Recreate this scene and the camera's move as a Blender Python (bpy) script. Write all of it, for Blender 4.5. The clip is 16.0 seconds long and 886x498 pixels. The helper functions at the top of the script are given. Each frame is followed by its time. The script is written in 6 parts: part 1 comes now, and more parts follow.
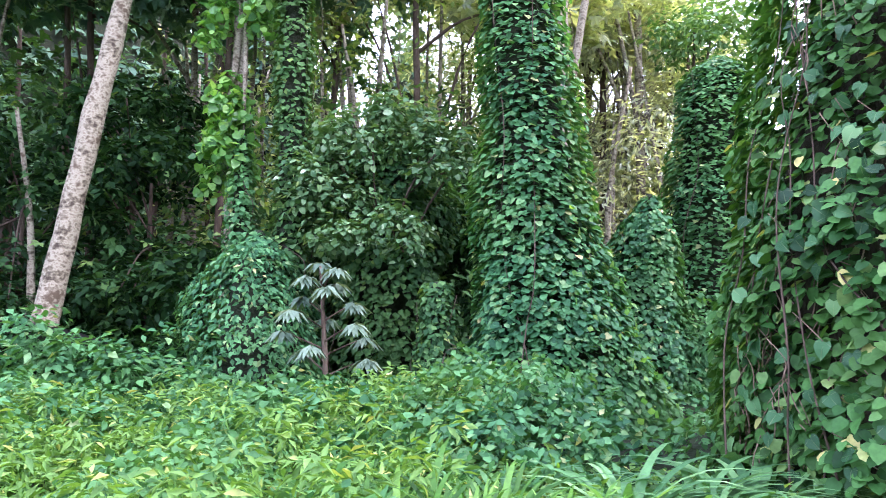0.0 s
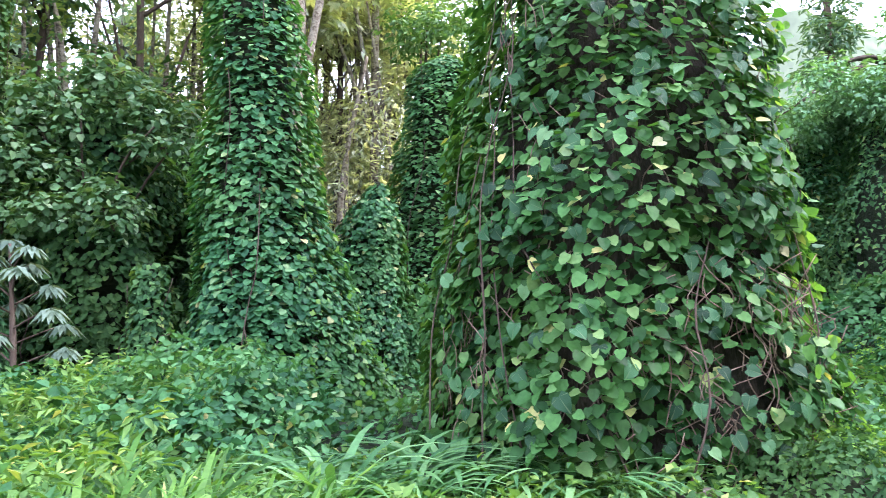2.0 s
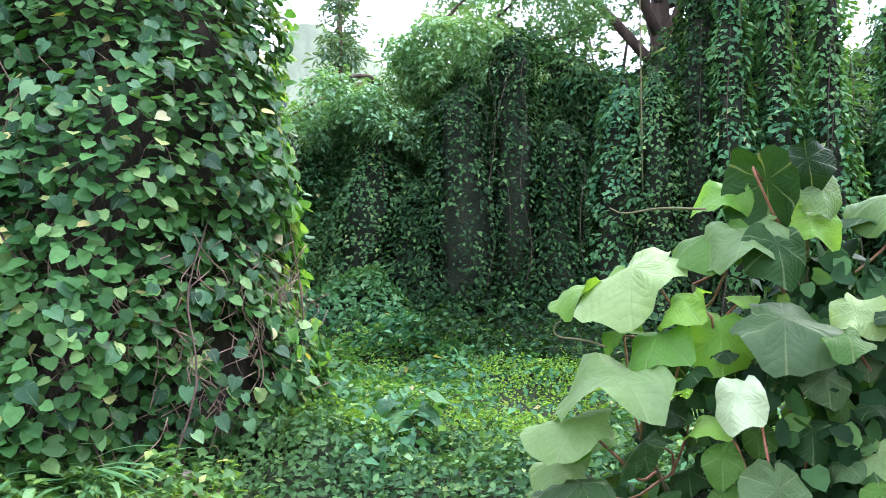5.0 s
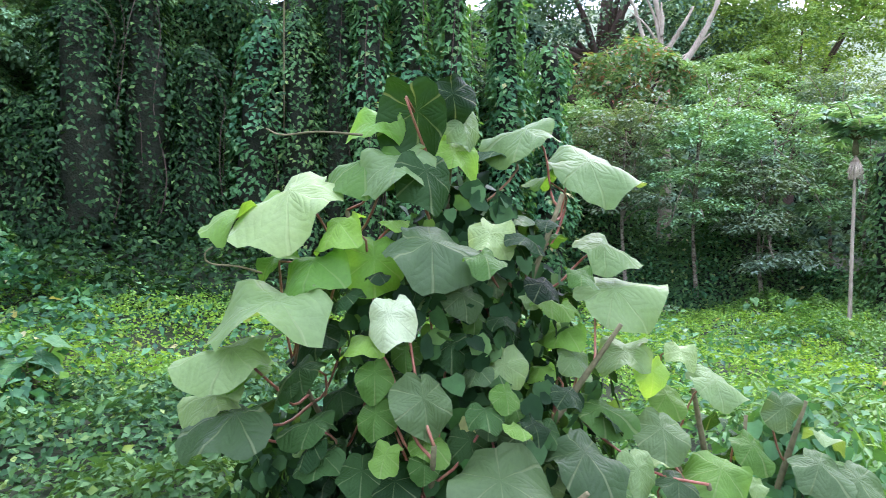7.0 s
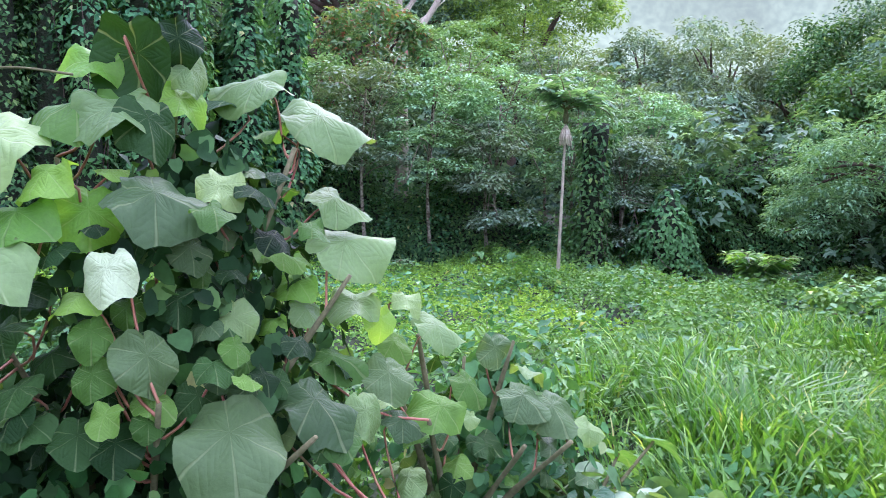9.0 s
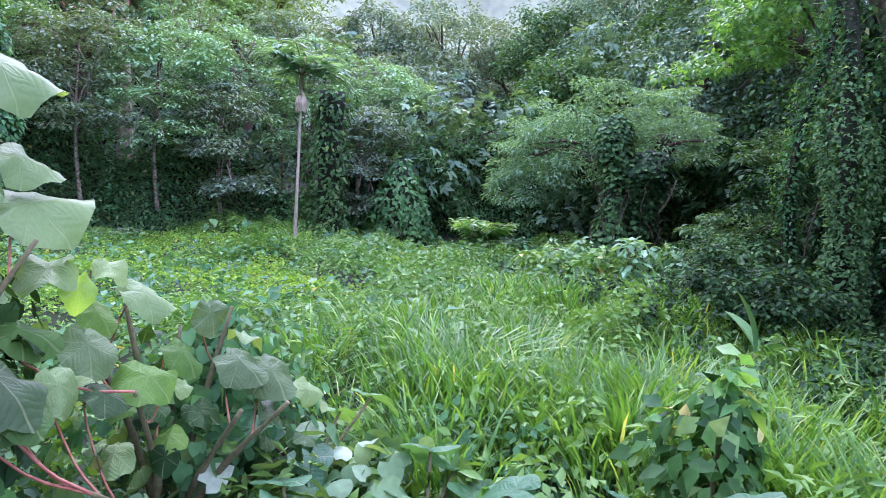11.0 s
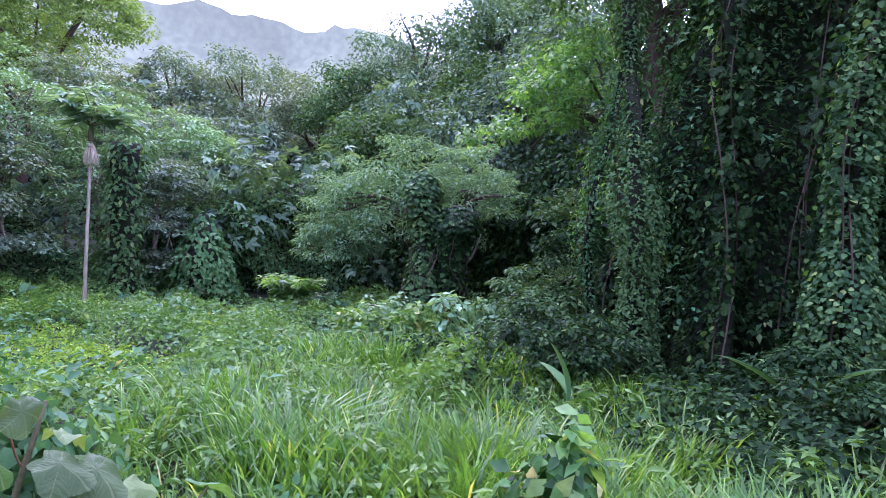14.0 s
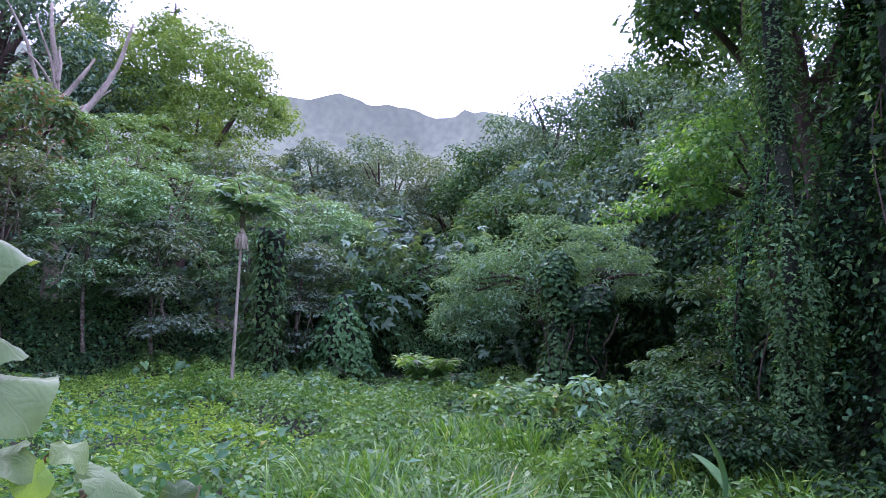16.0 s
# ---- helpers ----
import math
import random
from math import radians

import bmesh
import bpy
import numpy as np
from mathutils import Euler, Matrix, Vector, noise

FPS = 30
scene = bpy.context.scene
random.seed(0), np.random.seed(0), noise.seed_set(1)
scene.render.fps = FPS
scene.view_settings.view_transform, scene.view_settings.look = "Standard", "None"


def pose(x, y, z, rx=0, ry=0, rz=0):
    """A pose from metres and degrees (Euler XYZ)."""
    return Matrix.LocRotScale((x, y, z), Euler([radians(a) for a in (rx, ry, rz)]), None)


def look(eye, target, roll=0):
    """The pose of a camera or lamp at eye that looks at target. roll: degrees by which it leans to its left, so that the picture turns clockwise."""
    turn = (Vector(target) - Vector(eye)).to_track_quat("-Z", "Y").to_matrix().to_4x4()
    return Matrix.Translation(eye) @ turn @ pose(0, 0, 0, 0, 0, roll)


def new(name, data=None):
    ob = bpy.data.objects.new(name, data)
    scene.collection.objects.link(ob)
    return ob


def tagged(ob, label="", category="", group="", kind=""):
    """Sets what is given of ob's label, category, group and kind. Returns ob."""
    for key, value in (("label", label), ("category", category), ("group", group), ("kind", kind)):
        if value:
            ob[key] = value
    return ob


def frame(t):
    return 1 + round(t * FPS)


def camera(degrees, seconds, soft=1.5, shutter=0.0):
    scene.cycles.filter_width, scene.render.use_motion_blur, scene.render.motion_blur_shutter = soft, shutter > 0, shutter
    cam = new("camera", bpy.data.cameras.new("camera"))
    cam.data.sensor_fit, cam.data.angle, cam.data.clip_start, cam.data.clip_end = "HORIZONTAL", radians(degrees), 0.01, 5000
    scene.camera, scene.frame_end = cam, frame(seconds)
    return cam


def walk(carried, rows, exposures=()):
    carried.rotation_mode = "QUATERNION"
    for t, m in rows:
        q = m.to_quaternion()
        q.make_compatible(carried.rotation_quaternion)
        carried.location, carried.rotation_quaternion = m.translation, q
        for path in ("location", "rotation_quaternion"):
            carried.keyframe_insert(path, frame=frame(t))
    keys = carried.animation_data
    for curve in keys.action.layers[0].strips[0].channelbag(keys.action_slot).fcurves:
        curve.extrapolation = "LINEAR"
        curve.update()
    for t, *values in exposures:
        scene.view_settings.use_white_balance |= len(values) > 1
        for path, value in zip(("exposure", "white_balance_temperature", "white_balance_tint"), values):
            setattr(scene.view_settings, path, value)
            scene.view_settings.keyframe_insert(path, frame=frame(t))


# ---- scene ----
cam = camera(60.7, 16.0, soft=0.4, shutter=0.15)
PATH = [
    (0, (0.281, -0.084, 1.595), (-0.095, 1.867, 1.819), -0.4),
    (0.5, (0.316, -0.073, 1.591), (0.096, 1.904, 1.797), -0.1),
    (1, (0.356, -0.06, 1.583), (0.277, 1.929, 1.778), -0.2),
    (1.5, (0.416, -0.04, 1.583), (0.516, 1.949, 1.771), -0.7),
    (2, (0.462, -0.04, 1.58), (0.762, 1.93, 1.759), -0.8),
    (2.5, (0.49, -0.019, 1.579), (0.961, 1.917, 1.748), -0.8),
    (3, (0.496, -0.025, 1.58), (1.066, 1.885, 1.739), -0.7),
    (3.5, (0.489, -0.009, 1.581), (1.358, 1.787, 1.719), -0.8),
    (3.7, (0.482, -0.001, 1.578), (1.468, 1.734, 1.712), -0.9),
    (5.8, (0.695, -0.015, 1.511), (2.285, 1.195, 1.609), 0.8),
    (6, (0.701, -0.01, 1.506), (2.351, 1.117, 1.579), 0.8),
    (6.5, (0.679, 0.063, 1.514), (2.477, 0.938, 1.521), 0.2),
    (7, (0.648, 0.082, 1.5), (2.542, 0.722, 1.477), -0.0),
    (7.5, (0.638, 0.078, 1.493), (2.596, 0.48, 1.436), -0.0),
    (8, (0.636, 0.069, 1.491), (2.623, 0.281, 1.402), 0.5),
    (8.2, (0.637, 0.068, 1.493), (2.627, 0.239, 1.39), 0.7),
    (10.3, (0.552, -0.013, 1.488), (2.499, -0.441, 1.32), 1.2),
    (10.5, (0.553, -0.017, 1.483), (2.483, -0.509, 1.304), 1.5),
    (11, (0.559, -0.044, 1.479), (2.426, -0.731, 1.28), 2.1),
    (11.5, (0.572, -0.068, 1.494), (2.39, -0.885, 1.318), 2.5),
    (12, (0.622, -0.071, 1.505), (2.255, -1.214, 1.344), 3.4),
    (12.5, (0.659, -0.03, 1.507), (2.207, -1.286, 1.349), 2.8),
    (13, (0.653, 0.044, 1.524), (2.207, -1.207, 1.387), 1.9),
    (13.5, (0.65, 0.087, 1.547), (2.24, -1.121, 1.442), 1.6),
    (14, (0.667, 0.104, 1.566), (2.304, -1.044, 1.514), 1.5),
    (14.5, (0.689, 0.116, 1.589), (2.378, -0.955, 1.604), 1.4),
    (15, (0.716, 0.128, 1.596), (2.45, -0.866, 1.661), 1.3),
    (15.5, (0.755, 0.13, 1.592), (2.528, -0.788, 1.703), 1.2),
    (16, (0.769, 0.116, 1.589), (2.575, -0.729, 1.736), 1.2),
]
walk(cam, [(t, look(eye, target, roll)) for t, eye, target, roll in PATH], [(0, 0.56, 5620, 45), (3, 0.47, 5780, 39), (5.8, 0.45, 5740, 41), (8, 0.28, 5520, 49), (10.3, 0.25, 5300, 57), (12.5, 0.13, 5250, 69), (13.5, 0.06, 5240, 71), (14.5, -0.05, 5230, 74), (15.3, -0.32, 5240, 73), (16, -0.46, 5250, 73)])

# ---- world, sun ----
world = bpy.data.worlds.new("overcast_sky")
scene.world = world
world.use_nodes = True
wn, wl = world.node_tree.nodes, world.node_tree.links
wn.clear()
sky = wn.new("ShaderNodeTexSky")
sky.sky_type, sky.sun_disc = "NISHITA", False
sky.sun_elevation, sky.sun_rotation = radians(52), radians(105)
sky.air_density, sky.dust_density, sky.ozone_density = 1.0, 6.0, 1.0
sky_bg = wn.new("ShaderNodeBackground")
sky_bg.inputs["Strength"].default_value = 0.12
cloud_bg = wn.new("ShaderNodeBackground")
cloud_bg.inputs["Color"].default_value = (0.88, 0.96, 1.06, 1)
cloud_bg.inputs["Strength"].default_value = 3.3
wadd, wout = wn.new("ShaderNodeAddShader"), wn.new("ShaderNodeOutputWorld")
wl.new(sky.outputs[0], sky_bg.inputs["Color"])
wl.new(sky_bg.outputs[0], wadd.inputs[0])
wl.new(cloud_bg.outputs[0], wadd.inputs[1])
wl.new(wadd.outputs[0], wout.inputs["Surface"])

sun = new("sun", bpy.data.lights.new("sun", "SUN"))
sun.data.energy, sun.data.angle, sun.data.color = 1.7, radians(9), (1.0, 0.95, 0.86)
sun.matrix_world = look((0, 0, 30), (0 - 30 * 0.95, 0 + 30 * 0.25, 30 - 40))

# ---- numbers and noise ----
rng = np.random.default_rng(11)


def U(a, b, n=None):
    return rng.uniform(a, b, n)


def wob(p, size, seed=0):
    """Smooth noise of about -1..1 at points p (n, 3), with lumps of the given size."""
    g = np.random.default_rng(seed + 101)
    total = np.zeros(len(p))
    for _ in range(6):
        d = g.normal(size=3)
        d = d / np.linalg.norm(d) * g.uniform(0.6, 1.7) * 2.2 / size
        total += np.sin(p @ d + g.uniform(0, 6.28))
    return total / 2.6


def unit(v):
    return v / np.maximum(np.linalg.norm(v, axis=-1, keepdims=True), 1e-9)


def gz(x, y):
    """Height of the ground."""
    x, y = np.asarray(x, float), np.asarray(y, float)
    r = np.hypot(x, y)
    z = 0.055 * np.clip(y, 0, 9) - 0.012 * np.clip(-y, 0, 8)
    z = z + 0.35 * np.clip((x + y) / 1.414 - 11.5, 0, 5) * np.clip((y - 1) / 5, 0, 1)
    z = z + 0.08 * np.clip(r - 16, 0, 45)
    z = z - 0.15 * np.clip((r - 5) / 6, 0, 1) * np.clip((5 - y) / 4, 0, 1) * np.clip(x / 4, 0, 1)
    fade = np.clip(1 - (r - 20) / 30, 0, 1)
    z = z + fade * 0.07 * (np.sin(x * 1.3 + y * 0.4) + np.sin(y * 1.7 - x * 0.6 + 1.0))
    return z


# ---- materials ----
def nodes_of(name):
    m = bpy.data.materials.new(name)
    m.use_nodes = True
    m.node_tree.nodes.clear()
    return m, m.node_tree.nodes, m.node_tree.links


def ramp_of(nt, stops):
    r = nt.new("ShaderNodeValToRGB")
    while len(r.color_ramp.elements) < len(stops):
        r.color_ramp.elements.new(0.5)
    for e, (at, c) in zip(r.color_ramp.elements, stops):
        e.position, e.color = at, (*c, 1)
    return r


def leaf_mat(name, stops, rough=0.42, glow=0.3, patch=None, patch_size=0.6, per_object=False, veins=0, spec=0.5):
    """A leaf: colour from leaf to leaf by the stops, drifting in patches, light passing through, and sheen."""
    m, nt, ln = nodes_of(name)
    rnd = nt.new("ShaderNodeObjectInfo" if per_object else "ShaderNodeNewGeometry")
    mid = sum(c[1] for _, c in stops[:3]) / 3
    stops = [(at, tuple(v * k * (max(c[1], 0.01) / mid) ** 0.35 for v, k in zip(c, (0.98, 1.0, 1.5)))) for at, c in stops]
    col = ramp_of(nt, stops)
    ln.new(rnd.outputs["Random" if per_object else "Random Per Island"], col.inputs[0])
    out_col = col.outputs[0]
    geo = nt.new("ShaderNodeNewGeometry")
    if patch:
        nz = nt.new("ShaderNodeTexNoise")
        nz.inputs["Scale"].default_value, nz.inputs["Detail"].default_value = patch_size, 3
        ln.new(geo.outputs["Position"], nz.inputs["Vector"])
        rr = ramp_of(nt, [(0.42, (0, 0, 0)), (0.62, (1, 1, 1))])
        ln.new(nz.outputs[0], rr.inputs[0])
        mx = nt.new("ShaderNodeMixRGB")
        mx.inputs[2].default_value = (*patch, 1)
        half = nt.new("ShaderNodeMath")
        half.operation = "MULTIPLY"
        half.inputs[1].default_value = 0.65
        ln.new(rr.outputs[0], half.inputs[0])
        ln.new(half.outputs[0], mx.inputs[0])
        ln.new(out_col, mx.inputs[1])
        out_col = mx.outputs[0]
    fine = nt.new("ShaderNodeTexNoise")
    fine.inputs["Scale"].default_value, fine.inputs["Detail"].default_value = 28, 4
    tex = nt.new("ShaderNodeTexCoord")
    ln.new(tex.outputs["Object"] if per_object else geo.outputs["Position"], fine.inputs["Vector"])
    hue = nt.new("ShaderNodeHueSaturation")
    vr = nt.new("ShaderNodeMapRange")
    vr.inputs["To Min"].default_value, vr.inputs["To Max"].default_value = (0.85, 1.15) if veins else (0.62, 1.42)
    ln.new(fine.outputs[0], vr.inputs["Value"])
    ln.new(vr.outputs[0], hue.inputs["Value"])
    ln.new(out_col, hue.inputs["Color"])
    out_col = hue.outputs[0]
    bump = nt.new("ShaderNodeBump")
    bump.inputs["Strength"].default_value, bump.inputs["Distance"].default_value = 0.35, 0.01
    height = fine.outputs[0]
    if veins:
        sep = nt.new("ShaderNodeSeparateXYZ")
        ln.new(tex.outputs["Object"], sep.inputs[0])
        ang = nt.new("ShaderNodeMath")
        ang.operation = "ARCTAN2"
        ln.new(sep.outputs[0], ang.inputs[0])
        ln.new(sep.outputs[1], ang.inputs[1])
        mul = nt.new("ShaderNodeMath")
        mul.operation = "MULTIPLY"
        mul.inputs[1].default_value = veins
        ln.new(ang.outputs[0], mul.inputs[0])
        cs = nt.new("ShaderNodeMath")
        cs.operation = "COSINE"
        ln.new(mul.outputs[0], cs.inputs[0])
        line = ramp_of(nt, [(0.965, (0, 0, 0)), (0.995, (1, 1, 1))])
        ln.new(cs.outputs[0], line.inputs[0])
        pale = nt.new("ShaderNodeMixRGB")
        pale.inputs[2].default_value = (0.34, 0.43, 0.2, 1)
        amt = nt.new("ShaderNodeMath")
        amt.operation = "MULTIPLY"
        amt.inputs[1].default_value = 0.22
        ln.new(line.outputs[0], amt.inputs[0])
        ln.new(amt.outputs[0], pale.inputs[0])
        ln.new(out_col, pale.inputs[1])
        out_col = pale.outputs[0]

        def calc(op, a, b=None):
            node = nt.new("ShaderNodeMath")
            node.operation = op
            for slot, v in ((0, a), (1, b)):
                if v is None:
                    continue
                if isinstance(v, float):
                    node.inputs[slot].default_value = v
                else:
                    ln.new(v, node.inputs[slot])
            return node.outputs[0]

        # side veins run in chevrons between the main veins, the blade quilted between them
        far = calc("SQRT", calc("ADD", calc("MULTIPLY", sep.outputs[0], sep.outputs[0]), calc("MULTIPLY", sep.outputs[1], sep.outputs[1])))
        side = calc("ABSOLUTE", calc("COSINE", calc("MULTIPLY", ang.outputs[0], veins / 2)))
        quilt = calc("ABSOLUTE", calc("SINE", calc("MULTIPLY", calc("ADD", far, calc("MULTIPLY", side, 0.16)), 34.0)))
        height = calc("ADD", calc("MULTIPLY", fine.outputs[0], 0.6), calc("SUBTRACT", calc("MULTIPLY", quilt, 0.4), line.outputs[0]))
        bump.inputs["Strength"].default_value, bump.inputs["Distance"].default_value = 0.55, 0.006
    ln.new(height, bump.inputs["Height"])
    bs = nt.new("ShaderNodeBsdfPrincipled")
    bs.inputs["Roughness"].default_value = rough
    bs.inputs["Specular IOR Level"].default_value = spec
    ln.new(out_col, bs.inputs["Base Color"])
    ln.new(bump.outputs[0], bs.inputs["Normal"])
    tr = nt.new("ShaderNodeBsdfTranslucent")
    warm = nt.new("ShaderNodeMixRGB")
    warm.blend_type, warm.inputs[0].default_value = "MULTIPLY", 1.0
    warm.inputs[2].default_value = (1.9, 1.75, 0.45, 1)
    ln.new(out_col, warm.inputs[1])
    ln.new(warm.outputs[0], tr.inputs["Color"])
    mix, out = nt.new("ShaderNodeMixShader"), nt.new("ShaderNodeOutputMaterial")
    mix.inputs[0].default_value = glow
    ln.new(bs.outputs[0], mix.inputs[1])
    ln.new(tr.outputs[0], mix.inputs[2])
    ln.new(mix.outputs[0], out.inputs["Surface"])
    return m


def rough_mat(name, stops, size, rough=0.9, depth=0.03, stretch=(1, 1, 1), fine=9.0):
    """Bark, soil, litter: noise at two scales, with relief."""
    m, nt, ln = nodes_of(name)
    geo, mp = nt.new("ShaderNodeNewGeometry"), nt.new("ShaderNodeMapping")
    mp.inputs["Scale"].default_value = stretch
    ln.new(geo.outputs["Position"], mp.inputs["Vector"])
    a, b = nt.new("ShaderNodeTexNoise"), nt.new("ShaderNodeTexNoise")
    a.inputs["Scale"].default_value, a.inputs["Detail"].default_value = size, 6
    b.inputs["Scale"].default_value, b.inputs["Detail"].default_value = size * fine, 5
    ln.new(mp.outputs[0], a.inputs["Vector"])
    ln.new(mp.outputs[0], b.inputs["Vector"])
    mix = nt.new("ShaderNodeMixRGB")
    mix.inputs[0].default_value = 0.45
    ln.new(a.outputs[0], mix.inputs[1])
    ln.new(b.outputs[0], mix.inputs[2])
    col = ramp_of(nt, stops)
    ln.new(mix.outputs[0], col.inputs[0])
    bump = nt.new("ShaderNodeBump")
    bump.inputs["Strength"].default_value, bump.inputs["Distance"].default_value = 0.9, depth
    ln.new(mix.outputs[0], bump.inputs["Height"])
    bs, out = nt.new("ShaderNodeBsdfPrincipled"), nt.new("ShaderNodeOutputMaterial")
    bs.inputs["Roughness"].default_value = rough
    bs.inputs["Specular IOR Level"].default_value = 0.25
    ln.new(col.outputs[0], bs.inputs["Base Color"])
    ln.new(bump.outputs[0], bs.inputs["Normal"])
    ln.new(bs.outputs[0], out.inputs["Surface"])
    return m


M_VINE = leaf_mat("vine_leaf", [(0.0, (0.023, 0.105, 0.030)), (0.55, (0.046, 0.172, 0.042)), (0.88, (0.080, 0.240, 0.060)), (0.985, (0.172, 0.290, 0.079)), (1.0, (0.40, 0.36, 0.106))], rough=0.55, spec=0.17, glow=0.26, patch=(0.080, 0.215, 0.055))
M_VINE_BIG = leaf_mat("vine_leaf_broad", [(0.00, (0.012, 0.062, 0.010)), (0.50, (0.028, 0.115, 0.017)), (0.85, (0.062, 0.190, 0.030)), (0.97, (0.140, 0.250, 0.050)), (1.00, (0.400, 0.370, 0.086))], rough=0.5, spec=0.16, glow=0.24, patch=(0.045, 0.13, 0.022), patch_size=1.1)
M_VINE_PIECE = leaf_mat("vine_leaf_single", [(0.00, (0.014, 0.066, 0.016)), (0.50, (0.028, 0.110, 0.025)), (0.85, (0.060, 0.180, 0.044)), (0.985, (0.120, 0.250, 0.060)), (1.00, (0.32, 0.30, 0.10))], rough=0.5, spec=0.25, glow=0.22, per_object=True, veins=5)
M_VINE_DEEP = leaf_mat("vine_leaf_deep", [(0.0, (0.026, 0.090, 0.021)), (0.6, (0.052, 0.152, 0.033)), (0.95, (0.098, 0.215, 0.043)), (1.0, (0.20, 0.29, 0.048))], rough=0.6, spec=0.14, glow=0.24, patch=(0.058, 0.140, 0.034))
M_CREEPER = leaf_mat("meadow_creeper_leaf", [(0.0, (0.040, 0.140, 0.020)), (0.5, (0.070, 0.200, 0.027)), (0.9, (0.115, 0.265, 0.040)), (1.0, (0.18, 0.33, 0.050))], rough=0.5, spec=0.35, glow=0.26, patch=(0.115, 0.265, 0.032), patch_size=0.4)
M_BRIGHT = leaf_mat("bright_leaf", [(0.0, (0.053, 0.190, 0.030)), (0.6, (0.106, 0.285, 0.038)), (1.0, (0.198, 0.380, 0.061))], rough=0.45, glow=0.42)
M_MEADOW = leaf_mat("meadow_leaf", [(0.0, (0.060, 0.185, 0.019)), (0.5, (0.105, 0.265, 0.024)), (0.9, (0.175, 0.350, 0.032)), (1.0, (0.24, 0.41, 0.040))], rough=0.6, spec=0.25, glow=0.3, patch=(0.200, 0.390, 0.024), patch_size=0.28)
M_WEED = leaf_mat("weed_leaf", [(0.0, (0.042, 0.145, 0.022)), (0.55, (0.095, 0.235, 0.033)), (0.92, (0.165, 0.325, 0.048)), (1.0, (0.40, 0.40, 0.086))], rough=0.6, spec=0.3, glow=0.3, patch=(0.131, 0.273, 0.048), patch_size=0.9)
M_GRASS = leaf_mat("grass_blade", [(0.0, (0.030, 0.120, 0.012)), (0.5, (0.070, 0.215, 0.019)), (0.85, (0.130, 0.300, 0.030)), (0.97, (0.210, 0.370, 0.047)), (1.0, (0.36, 0.36, 0.094))], rough=0.5, spec=0.4, glow=0.36, patch=(0.050, 0.160, 0.016), patch_size=1.3)
M_PALM = leaf_mat("palm_leaflet", [(0.0, (0.095, 0.22, 0.08)), (0.6, (0.155, 0.32, 0.12)), (1.0, (0.24, 0.42, 0.17))], rough=0.5, spec=0.4, glow=0.25)
M_SHRUB = leaf_mat("shrub_leaf", [(0.00, (0.103, 0.239, 0.075)), (0.60, (0.157, 0.342, 0.110)), (1.00, (0.257, 0.473, 0.176))], rough=0.6, spec=0.25, glow=0.26, patch=(0.137, 0.268, 0.088))
M_GREY = leaf_mat("greyish_leaf", [(0.00, (0.092, 0.165, 0.070)), (0.60, (0.135, 0.235, 0.098)), (1.00, (0.215, 0.335, 0.148))], rough=0.6, spec=0.25, glow=0.24, patch=(0.150, 0.220, 0.100))
M_FEATHER = leaf_mat("feathery_leaf", [(0.00, (0.082, 0.195, 0.066)), (0.60, (0.128, 0.275, 0.094)), (1.00, (0.200, 0.365, 0.135))], rough=0.6, spec=0.2, glow=0.3)
M_DOME = leaf_mat("feathery_canopy_leaf", [(0.00, (0.085, 0.180, 0.032)), (0.60, (0.140, 0.265, 0.045)), (1.00, (0.205, 0.335, 0.065))], rough=0.5, glow=0.4, spec=0.25, patch=(0.16, 0.28, 0.05))
M_LEAFY = leaf_mat("mixed_shrub_leaf", [(0.0, (0.055, 0.145, 0.040)), (0.6, (0.100, 0.215, 0.060)), (0.9, (0.180, 0.300, 0.095)), (1.0, (0.33, 0.43, 0.19))], rough=0.55, spec=0.25, glow=0.26, patch=(0.070, 0.170, 0.045), patch_size=1.4)
M_SILVER = leaf_mat("silver_green_leaf", [(0.0, (0.075, 0.135, 0.06)), (0.6, (0.11, 0.18, 0.08)), (1.0, (0.165, 0.245, 0.11))], rough=0.65, spec=0.2, glow=0.2)
M_CROWN = leaf_mat("canopy_leaf", [(0.00, (0.060, 0.155, 0.035)), (0.60, (0.105, 0.230, 0.050)), (1.00, (0.165, 0.300, 0.075))], rough=0.5, glow=0.35, spec=0.25, patch=(0.11, 0.22, 0.05))
# Base colour raised beyond dry leaf, to hold the brightening of mist.
M_DRY_MISTY = leaf_mat("sparse_leaf_paled_by_mist", [(0.0, (0.27, 0.33, 0.16)), (0.6, (0.40, 0.46, 0.24)), (1.0, (0.52, 0.56, 0.33))], rough=0.65, spec=0.25, glow=0.5)
M_OLIVE = leaf_mat("olive_forest_leaf", [(0.0, (0.090, 0.180, 0.040)), (0.6, (0.150, 0.265, 0.058)), (1.0, (0.235, 0.350, 0.085))], rough=0.6, spec=0.22, glow=0.4, patch=(0.20, 0.27, 0.07), patch_size=0.5)
M_WOODS = leaf_mat("woods_leaf", [(0.0, (0.046, 0.123, 0.054)), (0.6, (0.105, 0.222, 0.091)), (1.0, (0.233, 0.378, 0.150))], rough=0.6, spec=0.22, glow=0.25, patch=(0.082, 0.167, 0.075), patch_size=0.35)
M_MACA = leaf_mat("broad_shrub_leaf", [(0.0, (0.048, 0.138, 0.014)), (0.5, (0.076, 0.190, 0.018)), (1.0, (0.119, 0.252, 0.025))], rough=0.5, glow=0.36, per_object=True, veins=6, spec=0.18)
